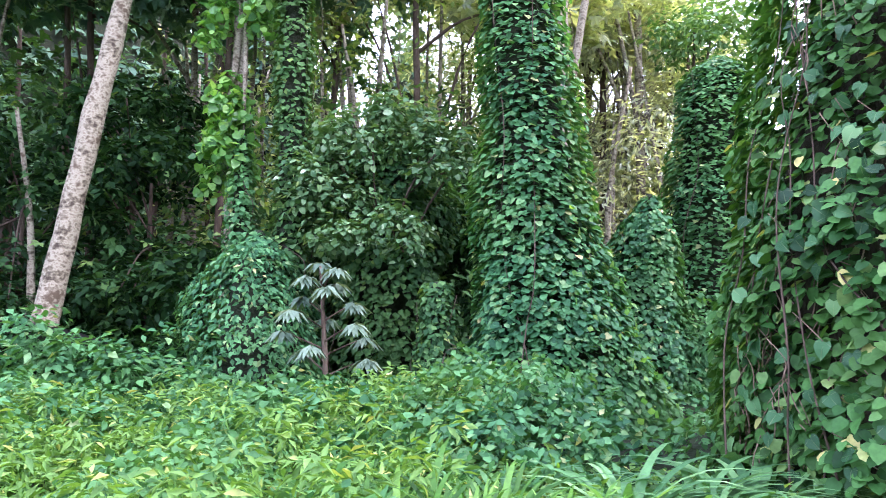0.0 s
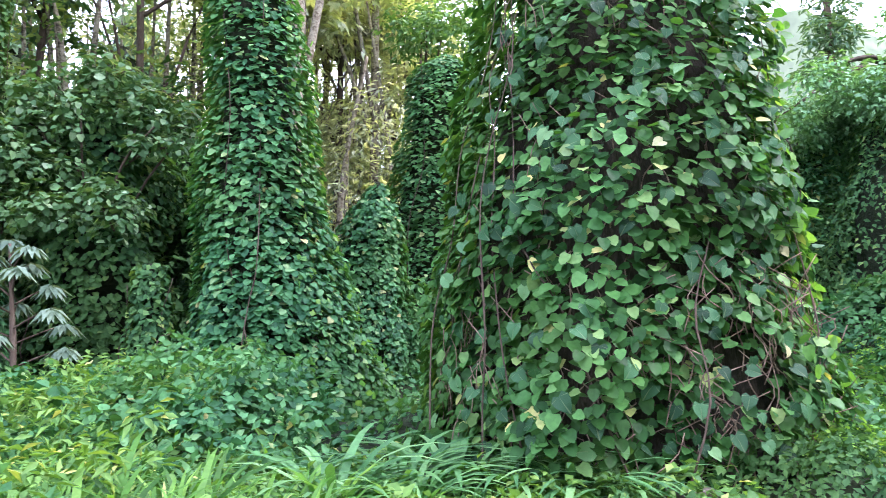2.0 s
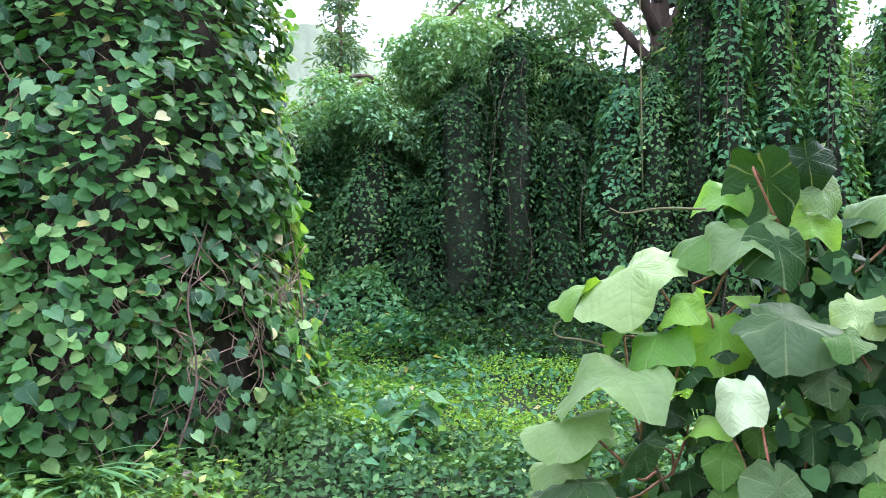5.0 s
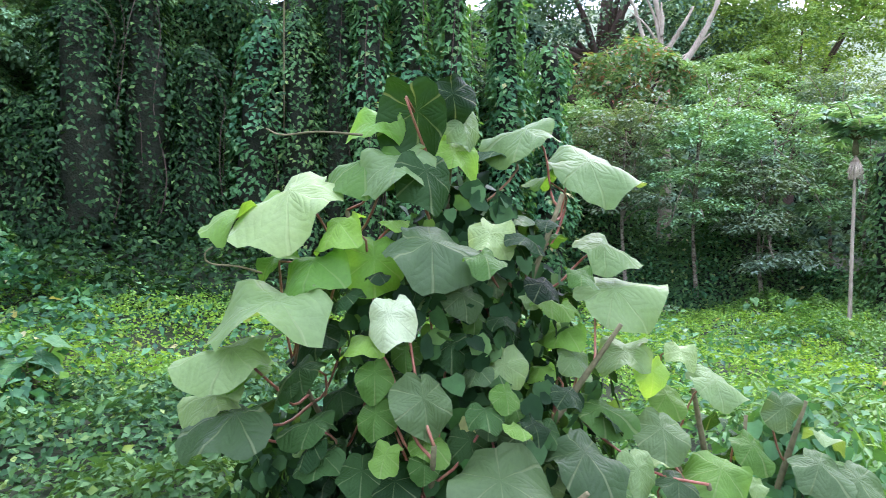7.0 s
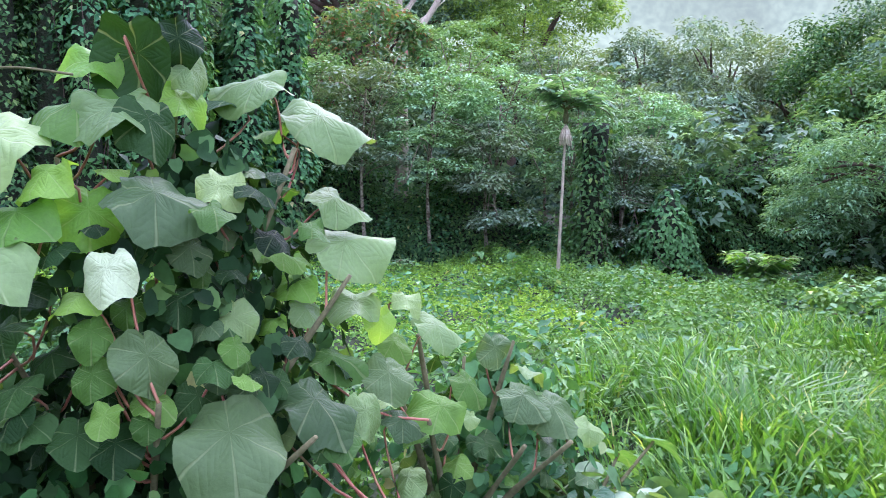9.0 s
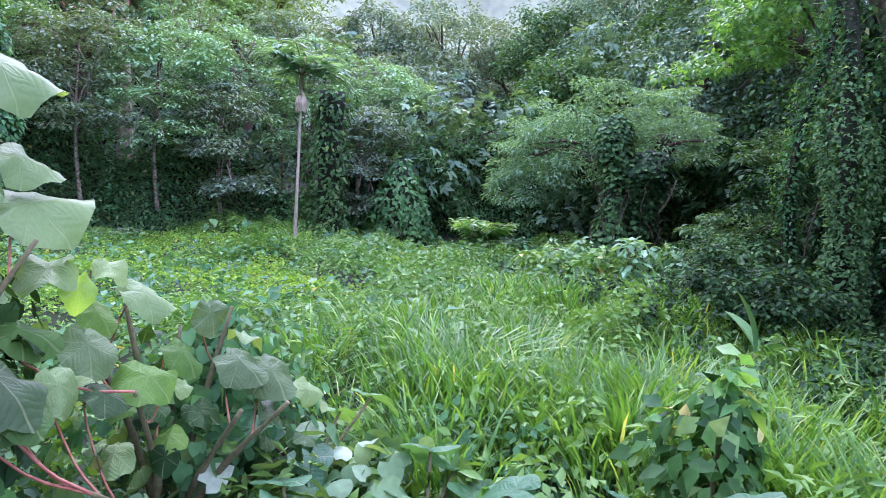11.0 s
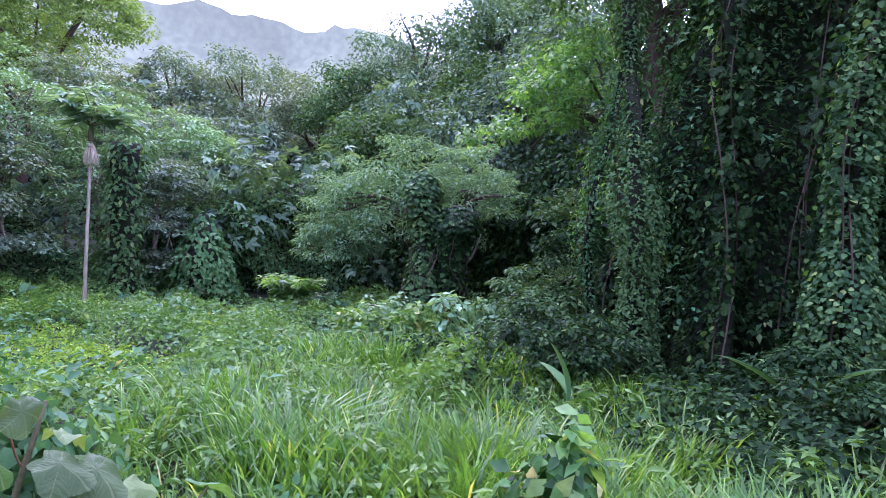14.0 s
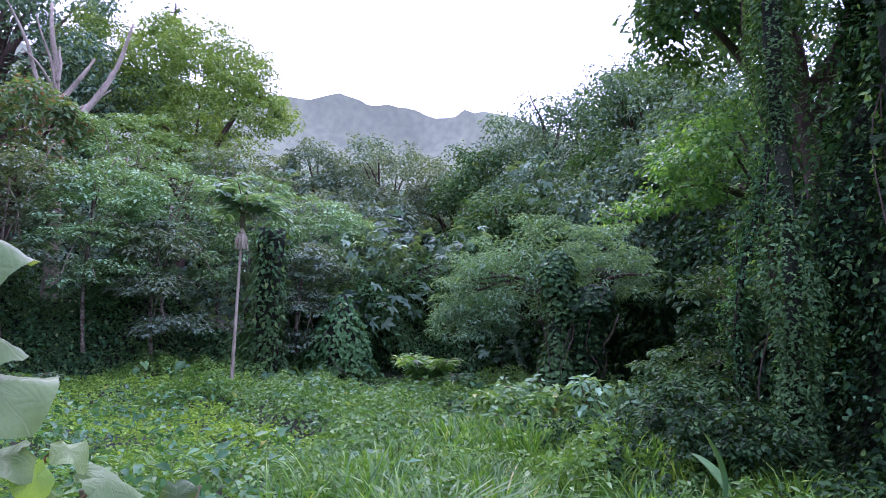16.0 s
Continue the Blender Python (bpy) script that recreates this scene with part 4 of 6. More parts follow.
# ---- far side of the meadow: shrubs, palm, canopy ----
for k, (x, y, z, r) in enumerate([(17.7, 1.6, 3.9, 1.0), (17.8, 0.1, 3.6, 1.0), (18.6, -1.5, 3.7, 1.1), (17.6, -1.2, 2.6, 0.7), (18.9, -3.4, 3.5, 1.1), (18.9, -5.2, 3.3, 1.1), (17.6, -4.3, 2.3, 0.8), (18.6, 3.0, 4.2, 1.2), (20.5, -0.6, 5.0, 1.3), (20.8, -3.0, 4.8, 1.3)]):
    g = float(gz(x, y))
    tree("umbrella_shrub", "thin-stemmed forest shrub with tiers of palmate leaves", [(x + 0.3, y, g), (x + 0.15, y + 0.1, (g + z) / 2), (x, y, z)], [0.05, 0.035, 0.022], [((x, y, z), (r, r * 1.1, r * 0.75), 64, 0.3, 50), ((x - 0.3, y + 0.2, z - 0.85), (r * 0.9, r * 1.0, r * 0.5), 44, 0.3, 46), ((x - 0.5, y - 0.3, z - 1.6), (r * 0.8, r * 0.9, r * 0.45), 34, 0.3, 42)], OVAL, (0.065, 0.12), M_SHRUB if k % 3 else M_GREY, M_PALE_BARK, group="palmate shrubs at the meadow's far edge", category="shrub", limbs=4, seed=60 + k, up=1.8, flat=0.24)
vine_wall("vine_covered_thicket", "dark undergrowth along the meadow's far edge", [(17.9, 3.0), (18.0, 0.5), (18.2, -2.0), (18.0, -4.5), (17.3, -6.6), (16.2, -8.6)], [2.6, 2.1, 2.5, 2.2, 2.4, 2.0], 28000, OVAL, (0.075, 0.13), M_VINE_DEEP, 0.9, 0.3, 16, 1.1, ragged=0.45, spray=M_VINE)
vine_column("vine_covered_stump", "pointed creeper heap at the meadow's edge", [(16.6, -4.9, 0.1), (16.6, -4.9, 0.9), (16.65, -4.95, 1.75)], [0.75, 0.6, 0.1], 1500, OVAL, (0.11, 0.17), M_VINE, 0.25, 17, category="thicket")
vine_column("vine_covered_tree", "dark creeper column behind the palm", [(16.6, -3.3, 0.1), (16.6, -3.3, 1.6), (16.6, -3.35, 3.1)], [0.42, 0.4, 0.5], 1500, OVAL, (0.10, 0.16), M_VINE_DEEP, 0.25, 18)


def frond_geom(base, out, length, rise, pairs=26, wide=0.11, droop=0.75, bend=1.75):
    """One feather frond of a palm: a midrib and its leaflets."""
    s = np.linspace(0, 1, 14)
    side = np.array([-out[1], out[0], 0])
    tilt = math.atan(rise) - bend * s**1.3
    step = length / 13
    rib = np.asarray(base) + np.outer(np.concatenate([[0], np.cumsum(np.cos(tilt[:-1]))]) * step, out) + np.outer(np.concatenate([[0], np.cumsum(np.sin(tilt[:-1]))]) * step, [0, 0, 1])
    pieces = []
    for sg in (-1, 1):
        q = np.linspace(0.16, 0.98, pairs)
        p = np.stack([np.interp(q, s, rib[:, k]) for k in range(3)], 1)
        ln = length * 0.34 * np.sin(np.pi * (0.18 + 0.74 * q))
        along = sg * side * 0.85 + np.asarray(out) * 0.45 + np.array([0, 0, -droop]) + jit(pairs, 0.12)
        pieces.append(leaves(t_oval(wide), p, np.array([0, 0, 1.0]) + jit(pairs, 0.2), along, ln))
    return tube(rib, [0.018, 0.005], 5, 14), join(*pieces)


def frond_part(geom, mat, parent):
    """A frond's midrib, with its leaflets under it."""
    rib = part("frond", geom[0], M_STEM, parent)
    part("leaf_blade", geom[1], mat, rib, kind="stuff")


def palm(x, y, h):
    g = float(gz(x, y))
    ob = thing("palm_tree", (x, y, g), "slender palm with a pale ringed trunk and cream flower tassel", "palm tree")
    part("trunk", tube([(x - 0.03, y + 0.05, g - 0.1), (x, y, g + h * 0.5), (x + 0.04, y - 0.05, g + h)], [0.04, 0.028, 0.026], 12, 26, 0.05), M_DEAD, ob)
    part("crownshaft", tube([(x + 0.04, y - 0.05, g + h), (x + 0.05, y - 0.05, g + h + 0.28)], [0.045, 0.055, 0.03], 10, 6), M_STEM, ob, "smooth green crownshaft")
    for k in range(13):
        a = k * 2.4 + 0.3
        out = np.array([math.cos(a), math.sin(a), 0])
        frond_part(frond_geom((x + 0.05, y - 0.05, g + h + 0.26), out, U(1.0, 1.2), (0.5, 3.5, 0.9, 6.0, 0.7, 2.0, 1.4, 0.4, 2.6, 1.0, 0.8, 1.8, 1.2)[k], 24, 0.16, 0.5), M_PALM, ob)
    strands = []
    for k in range(120):
        a, r = U(0, 6.28), 0.13 * U(0, 1) ** 0.6
        d = np.array([math.cos(a) * r, math.sin(a) * r, 0])
        p = np.array([x + 0.04, y - 0.05, g + h - 0.02])
        strands.append(tube([p, p + d * 0.55 + (0, 0, -0.1), p + d + (0, 0, -U(0.26, 0.4))], [0.012, 0.012], 4, 5))
    part("flower_tassel", join(*strands), M_TASSEL, ob, "drooping cream flower tassel")
    return ob


palm(15.0, -2.38, 3.1)

tree("canopy_tree", "broad rounded tree with bright green feathery canopy", [(28.6, -2.6, 0.9), (28.3, -2.9, 4.0), (27.9, -3.4, 6.5)], [0.2, 0.15, 0.09], [((27.6, -3.2, 8.0), (3.0, 3.1, 2.9), 560, 0.4, 54), ((28.8, -0.4, 9.4), (2.3, 2.4, 2.2), 180, 0.42, 50), ((27.4, -2.4, 5.8), (2.4, 3.0, 1.6), 150, 0.42, 50)], OVAL, (0.09, 0.16), M_DOME, limbs=3, core=0.0, seed=71, flat=0.5, up=1.1)
tree("canopy_tree", "tall forest tree behind the dead tree", [(27, 3.5, 0.9), (27, 3.4, 5), (26.8, 3.2, 9)], [0.3, 0.25, 0.16], [((26.5, 3.4, 9.5), (2.8, 2.6, 2.4), 110, 0.5, 60), ((26.8, 0.6, 7.6), (2.2, 2.0, 1.8), 90, 0.45, 60), ((27.6, 1.6, 11.2), (2.2, 2.6, 1.6), 90, 0.45, 55), ((26.0, 5.6, 8.0), (2.4, 2.2, 2.2), 90, 0.5, 55)], OVAL, (0.12, 0.2), M_WOODS, limbs=8, seed=72)
for k, (x, y, z, r) in enumerate([(26.0, -6.9, 5.4, 1.7), (25.3, -9.0, 5.6, 1.9), (24.4, -11.3, 5.0, 1.7), (23.0, -8.0, 3.6, 1.4), (22.4, -6.0, 3.3, 1.4), (24.6, -7.6, 4.3, 1.5)]):
    g = float(gz(x, y))
    tree("brownish_tree", "forest tree with sparse grey-brown foliage and bare limbs showing", [(x + 0.2, y, g), (x, y, (g + z) / 2), (x, y, z)], [0.16, 0.12, 0.08], [((x, y, z), (r * 1.1, r * 1.1, r * 0.9), 150, 0.32, 46)], OVAL, (0.09, 0.16), M_GREY, M_BARK, group="grey-brown trees of the valley", limbs=7, seed=80 + k)
for k, (x, y, z, r) in enumerate([(22.2, -11.6, 5.2, 1.6), (21.2, -13.2, 6.4, 1.9), (19.6, -15.2, 7.4, 2.1), (19.5, -11.8, 4.4, 1.6), (17.4, -12.6, 4.6, 1.6), (16.4, -13.6, 6.2, 1.9), (18.0, -9.9, 3.4, 1.3), (15.2, -11.6, 4.0, 1.5), (17.8, -14.5, 7.2, 1.8), (13.4, -12.6, 5.2, 1.8), (13.8, -14.6, 7.4, 2.0)]):
    g = float(gz(x, y))
    tree("vine_covered_tree", "forest tree on the slope hung with creepers", [(x + 0.2, y, g), (x, y, (g + z) / 2), (x, y, z)], [0.2, 0.16, 0.1], [((x, y, z), (r * 1.1, r * 1.1, r * 0.9), 190, 0.38, 44), ((x - 0.5, y + 0.6, z * 0.55), (r * 0.8, r * 0.8, z * 0.34), 60, 0.38, 42)], OVAL, (0.09, 0.155), M_WOODS if k % 2 else M_VINE_DEEP, M_BARK, group="creeper-hung trees on the slope", limbs=4, seed=90 + k)


def conifer(x, y, h, label):
    g = float(gz(x, y))
    ob = thing("conifer", (x, y, g), label, "conifer", "conifers on the skyline")
    part("trunk", tube([(x, y, g), (x, y, g + h)], [0.3, 0.04], 8, 8), M_BARK, ob)
    n = 420
    s = 1 - rng.random(n) ** 0.6
    a, ln = U(0, 6.283, n), 0.15 * h * (1.02 - s) * U(0.35, 1.0, n) * (0.75 + 0.25 * np.sin(s * 60))
    c = np.column_stack([x + np.cos(a) * ln, y + np.sin(a) * ln, g + h * (0.22 + 0.78 * s) - 0.1 * ln])
    pieces = [clump_leaves(c, 0.3, 9, NARROW, (0.25, 0.5), 0.6, 1.0, 0.4)]
    part("needles", join(*pieces), M_WOODS, ob, kind="stuff")


conifer(36.6, -2.9, 13.6, "dark narrow conifer on the skyline")
conifer(36.4, -4.8, 11.6, "dark narrow conifer on the skyline")
conifer(36.8, 0.5, 14.5, "dark narrow conifer on the skyline")
conifer(19.6, 25.8, 15.5, "dark tiered conifer behind the creeper wall")


def dead_tree(x, y):
    g = float(gz(x, y))
    ob = thing("dead_tree", (x, y, g), "bare dead tree with broken weathered limbs", "dead tree")
    part("trunk", tube([(x, y, g), (x, y, 4.0), (x, y + 0.15, 6.6)], [0.22, 0.16, 0.12], 10, 14, 0.1), M_DEAD, ob)
    for k, (dy, z, r, s) in enumerate([(-1.65, 9.0, 0.085, 5.6), (-0.75, 8.0, 0.07, 6.6), (0.35, 9.4, 0.08, 6.5), (1.4, 9.2, 0.06, 6.0), (0.1, 8.2, 0.045, 7.2), (0.95, 8.0, 0.04, 6.8), (-1.2, 7.2, 0.035, 6.3), (0.7, 9.0, 0.04, 6.9)]):
        part("limb", tube([(x, y + 0.1, s), (x + U(-0.2, 0.2), y + dy * U(0.3, 0.55), s + (z - s) * 0.4), (x, y + dy * U(0.6, 0.85), s + (z - s) * 0.7), (x + U(-0.3, 0.3), y + dy, z)], [r * 1.2, r * 0.9, r * 0.4], 7, 16, 0.16, k), M_DEAD, ob)


dead_tree(22.75, 1.0)
tree("flowering_tree", "shrubby tree with reddish new leaves at its top", [(20.9, 2.0, 0.4), (20.8, 1.9, 3.0), (20.7, 1.7, 5.2)], [0.14, 0.11, 0.08], [((20.7, 1.7, 5.5), (1.3, 1.6, 0.9), 90, 0.3, 40), ((20.5, 2.0, 4.3), (1.3, 1.7, 0.9), 60, 0.32, 40)], OVAL, (0.12, 0.2), leaf_mat("reddish_leaf", [(0.0, (0.06, 0.15, 0.04)), (0.75, (0.13, 0.24, 0.06)), (0.92, (0.22, 0.17, 0.06)), (1.0, (0.32, 0.13, 0.07))], rough=0.6, spec=0.2), limbs=6, seed=73)

# ---- large single leaves ----
def broad_leaf(name, seed, fold, curl, wave, mat, tip=0.2, notch=0.12, rings=6, seg=30):
    """A large rounded leaf with a drawn-out tip; its stalk joins near the notch. One unit long."""
    g = np.random.default_rng(seed)
    th = np.linspace(-np.pi, np.pi, seg, endpoint=False)
    edge = 0.44 + 0.05 * np.cos(th) + tip * np.exp(-(th / 0.3) ** 2) - notch * np.exp(-((np.abs(th) - np.pi) / 0.22) ** 2) + 0.02 * np.convolve(g.normal(size=seg + 4), np.ones(5) / 3, "valid") + 0.006 * g.normal(size=seg)
    v = [(0, 0, 0)]
    ph, ph3 = g.uniform(0, 6, 2)
    bend = g.uniform(-0.35, 0.35)
    for i in range(1, rings + 1):
        s = i / rings
        x, y = 0.95 * edge * s * np.sin(th), edge * s * np.cos(th)
        z = fold * np.abs(x) - curl * (x * x * 1.2 + y * y * np.where(y > 0, 1.4, 0.6)) + wave * s * s * np.sin(3 * th + ph3) * 0.5 + 0.25 * wave * s**3 * np.sin(5 * th + ph) + 0.1 * wave * s**4 * np.sin(11 * th + ph3) + 0.008 * np.sin(math.pi * s) * np.cos(7 * th) + 0.02 * np.sin(11 * s + 2 * np.cos(2 * th)) * s
        v += list(zip(x + bend * y * np.abs(y), y, z))
    f = [(0, 1 + (j + 1) % seg, 1 + j) for j in range(seg)]
    for i in range(rings - 1):
        a, b = 1 + i * seg, 1 + (i + 1) * seg
        for j in range(seg):
            k = (j + 1) % seg
            f += [(a + j, a + k, b + k), (a + j, b + k, b + j)]
    return mesh_of(name, np.array(v), np.array(f)[:, ::-1], mat)


SHAPES = [(-0.22, 0.4, 0.16, 0.08), (-0.1, 0.55, 0.2, 0.1), (-0.3, 0.35, 0.14, 0.09), (0.1, 0.5, 0.24, 0.07)]
PALE, GREEN, BRIGHT, GREY, WHITISH, DARK = [[broad_leaf("broad_leaf", 11 + 5 * k + j, f, c, w, mat, t) for k, (f, c, w, t) in enumerate(SHAPES)] for j, mat in enumerate((M_MACA_PALE, M_MACA, M_MACA_BACKLIT, M_MACA_GREY, M_MACA_WHITE, M_MACA_SHADED))]
SHADED_BROAD = [broad_leaf("shade_dark_leaf", 5, 0.2, 0.4, 0.16, M_MACA_SHADED, 0.05), broad_leaf("shade_dark_leaf", 6, 0.4, 0.5, 0.14, M_MACA_SHADED, 0.07)]
ARROW = [broad_leaf("arrow_leaf", 7, 0.25, 0.35, 0.06, M_TARO, 0.34, 0.3), broad_leaf("arrow_leaf", 8, 0.35, 0.5, 0.1, M_TARO, 0.3, 0.26)]


def set_leaf(mesh, parent, at, aim, face, size, name="leaf"):
    """One leaf as a part: at its stalk's end, its tip towards aim, its upper side towards face."""
    x, y, z = frames_of(np.array([face], float), np.array([aim], float))
    m = Matrix(((x[0][0] * size, y[0][0] * size, z[0][0] * size, at[0]), (x[0][1] * size, y[0][1] * size, z[0][1] * size, at[1]), (x[0][2] * size, y[0][2] * size, z[0][2] * size, at[2]), (0, 0, 0, 1)))
    ob = new(name, mesh)
    ob.parent = parent
    ob.matrix_basis = Matrix.Translation(-Vector(parent.location)) @ m
    return ob


# ---- right side: feathery tree, creeper stump, hanging curtains ----
tree("feathery_tree", "spreading tree with fine feathery foliage in tiers", [(13.6, -8.9, -0.1), (13.4, -8.5, 1.2), (13.2, -8.0, 2.2)], [0.13, 0.1, 0.07], [((13.3, -7.6, 1.7), (1.5, 1.6, 1.45), 150, 0.3, 95), ((12.7, -8.9, 2.2), (1.1, 1.1, 0.95), 80, 0.28, 85), ((13.5, -6.6, 1.25), (0.8, 0.7, 0.9), 50, 0.26, 85)], NARROW, (0.06, 0.12), M_FEATHER, limbs=9, core=0.25, seed=101, flat=0.4, up=1.4)
stump = vine_column("vine_covered_stump", "tall narrow stump wrapped in dark creeper", [(11.25, -6.9, -0.1), (11.32, -6.93, 1.0), (11.45, -7.02, 2.2), (11.5, -7.05, 2.55)], [0.3, 0.26, 0.25, 0.1], 3600, HEART, (0.06, 0.1), M_VINE_DEEP, 0.28, 19, category="tree stump", stems=6, up=1.2)
part("bare_branch", tube([(11.3, -7.5, 0.5), (11.2, -7.75, 0.95), (11.1, -7.85, 1.15), (11.15, -8.05, 1.5)], [0.03, 0.025, 0.012], 7, 14, 0.15, 3), M_DEAD, stump, "bare crooked grey branch")
# Curtain and hollow get their black depth from the shade-darkened leaf colour.
vine_column("vine_covered_stump", "creeper curtain hanging beside the stump", [(11.15, -7.4, -0.1), (11.2, -7.42, 0.9), (11.2, -7.5, 1.6), (11.2, -7.62, 1.95)], [0.26, 0.34, 0.5, 0.22], 4200, HEART, (0.06, 0.1), M_LEAF_SHADED, 0.3, 20, category="tree stump", stems=7, up=1.2)
vine_wall("vine_covered_thicket", "dark hollow of forest behind the creeper stump", [(16.2, -8.9), (14.0, -10.0), (12.0, -10.4), (10.0, -10.0), (8.2, -9.2)], [2.2, 3.2, 3.6, 4.0, 5.0], 12000, OVAL, (0.12, 0.2), M_LEAF_SHADED, 0.6, 0.05, 21, 1.4)
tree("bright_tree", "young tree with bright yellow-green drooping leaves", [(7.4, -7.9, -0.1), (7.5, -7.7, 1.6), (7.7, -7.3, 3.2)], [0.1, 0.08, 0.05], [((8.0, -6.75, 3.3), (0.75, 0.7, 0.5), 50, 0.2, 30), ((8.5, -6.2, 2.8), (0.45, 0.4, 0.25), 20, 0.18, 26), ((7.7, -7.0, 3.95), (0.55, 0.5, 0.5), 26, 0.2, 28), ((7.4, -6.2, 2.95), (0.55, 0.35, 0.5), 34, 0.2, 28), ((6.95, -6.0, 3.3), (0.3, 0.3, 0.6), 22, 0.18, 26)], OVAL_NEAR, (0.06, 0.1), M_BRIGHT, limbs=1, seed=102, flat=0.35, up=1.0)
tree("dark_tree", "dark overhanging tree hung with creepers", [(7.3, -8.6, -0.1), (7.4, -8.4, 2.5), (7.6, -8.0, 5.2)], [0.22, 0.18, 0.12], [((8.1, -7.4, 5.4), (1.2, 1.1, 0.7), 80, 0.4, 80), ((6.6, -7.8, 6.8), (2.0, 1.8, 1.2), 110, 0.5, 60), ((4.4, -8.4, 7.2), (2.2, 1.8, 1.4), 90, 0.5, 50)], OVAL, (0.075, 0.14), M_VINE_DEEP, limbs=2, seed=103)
# Thicket wall in the darkened leaf, which stands for forest shade.
vine_wall("vine_covered_thicket", "thicket behind hanging creepers, its leaves darkened for shade", [(8.0, -8.4), (7.2, -7.5), (6.3, -7.2), (5.2, -7.2), (4.3, -7.7), (3.3, -7.8), (2.2, -8.3), (0.8, -9.2)], [3.6, 4.6, 5.6, 6.2, 6.0, 7.0, 7.0, 7.0], 44000, OVAL, (0.05, 0.095), M_LEAF_SHADED, 0.75, 0.04, 22, 1.3, ragged=0.25, spray=M_VINE, hang=0.9)


def hung_trunk(x, y, r, h, label, n, size, tpl, mat, seed, sunny=0, broad=0):
    """A trunk whose creepers hang in loose strands of uneven length; broad: single large climbing leaves on it; sunny:
    brighter leaves that stand for backlight.
    """
    w = U(-0.2, 0.2, 6)
    axis = [(x, y, -0.1), (x + w[0], y + w[1], h * 0.25), (x + w[2], y + w[3], h * 0.55), (x + w[4], y + w[5] - 0.15, h)]
    ob = vine_column("vine_covered_tree", label, axis, [r * 1.5, r * 0.9, r * 0.7, r * 1.1, r * 0.9], n, tpl, size, mat, 0.5, seed, stems=3, deep=0.1, up=1.2, mess=0.55, bare=0.05, extra=(tpl, size, M_BRIGHT, sunny) if sunny else None)
    line = curve_through(axis, 60)
    pieces = []
    for k in range(int(26 * h / 8)):
        c = line[rng.integers(8, 58)] + jit(1, r * 0.9)[0] * (1, 1, 0)
        ln = U(0.5, 1.6)
        m = int(ln * 42)
        p = c + np.column_stack([jit(m, 0.035)[:, :2], -U(0, ln, m)]) + np.outer(U(0, 1, m) ** 2, [0.06, 0.05, 0])
        d = unit(jit(m, 1.0) * (1, 1, 0.1))
        pieces.append(hanging(tpl, p, d, U(*size, m), 0.8, 0.5))
    part("hanging_creeper", join(*pieces), mat, ob, "loose strands of creeper leaves", smooth=False, kind="stuff")
    for k in range(broad):
        a, c = U(1.2, 3.3), line[rng.integers(6, 50)]
        out = np.array([math.cos(a), math.sin(a), 0])
        set_leaf(SHADED_BROAD[k % 2], ob, c + out * r * U(1.0, 1.6), out * 0.5 + np.array([0, 0, -0.9]) + jit(1, 0.3)[0], out + np.array([0, 0, 0.7]) + jit(1, 0.3)[0], U(0.09, 0.17), "broad_leaf")


hung_trunk(6.55, -6.2, 0.14, 6.5, "slim trunk trailing loose creepers coloured as sunlit", 5200, (0.035, 0.065), OVAL, M_VINE, 110, 1800)
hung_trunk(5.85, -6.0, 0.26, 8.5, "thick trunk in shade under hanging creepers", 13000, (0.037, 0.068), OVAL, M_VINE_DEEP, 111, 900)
# The next two, and the last trunk, carry shade in their leaf colour.
hung_trunk(5.05, -6.25, 0.2, 8.5, "trunk climbed by broad leaves, coloured dark for shade", 6500, (0.042, 0.075), HEART, M_LEAF_SHADED, 112, 300, 46)
hung_trunk(4.3, -6.5, 0.24, 8.5, "dark trunk climbed by broad drooping leaves", 5500, (0.042, 0.075), HEART, M_LEAF_SHADED, 113, 0, 40)
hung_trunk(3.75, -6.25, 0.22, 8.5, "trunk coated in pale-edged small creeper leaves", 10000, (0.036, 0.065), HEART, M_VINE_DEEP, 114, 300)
hung_trunk(2.9, -6.9, 0.24, 8.5, "thick trunk in shade under hanging creepers", 6000, (0.055, 0.1), OVAL, M_LEAF_SHADED, 115)
# Most of these shrubs have foot-of-thicket shade put into their leaves.
for k, (x, y, z, r) in enumerate([(7.7, -6.2, 0.8, 0.5), (7.0, -5.7, 0.6, 0.5), (6.4, -5.3, 0.5, 0.5), (5.8, -5.2, 0.45, 0.42), (8.0, -7.3, 1.9, 0.5), (6.9, -6.3, 1.3, 0.5), (3.9, -5.7, 0.4, 0.42), (3.3, -5.2, 0.35, 0.42)]):
    tree("shade_shrub", "leafy thin-stemmed shrub at the thicket's foot", [(x + 0.1, y - 0.1, -0.1), (x, y, z * 0.5), (x, y, z)], [0.03, 0.022, 0.014], [((x, y, z), (r, r, r * 0.7), 34, 0.17, 52), ((x + 0.1, y + 0.15, z * 0.55), (r * 0.9, r * 0.9, r * 0.5), 22, 0.17, 46)], OVAL, (0.042, 0.08), M_VINE_DEEP if k in (0, 1, 4) else M_LEAF_SHADED, M_STEM, group="shrubs at the thicket's foot", category="shrub", limbs=4, seed=160 + k, flat=0.4, up=1.2)


# ---- low growth on the ground ----
def bearing(x, y):
    return np.degrees(np.arctan2(y - 0.1, x - 0.7)), np.hypot(x - 0.7, y - 0.1)


def grassy(x, y, w):
    """Where tall grass stands in the clearing."""
    b, r = bearing(x, y)
    return (b < -16 + 4 * w) & (b > -50 + 4 * w) & (r > 3.1) & (r < 5.6 + 1.2 * w + np.clip((-b - 14) * 0.22, 0, 3.6))


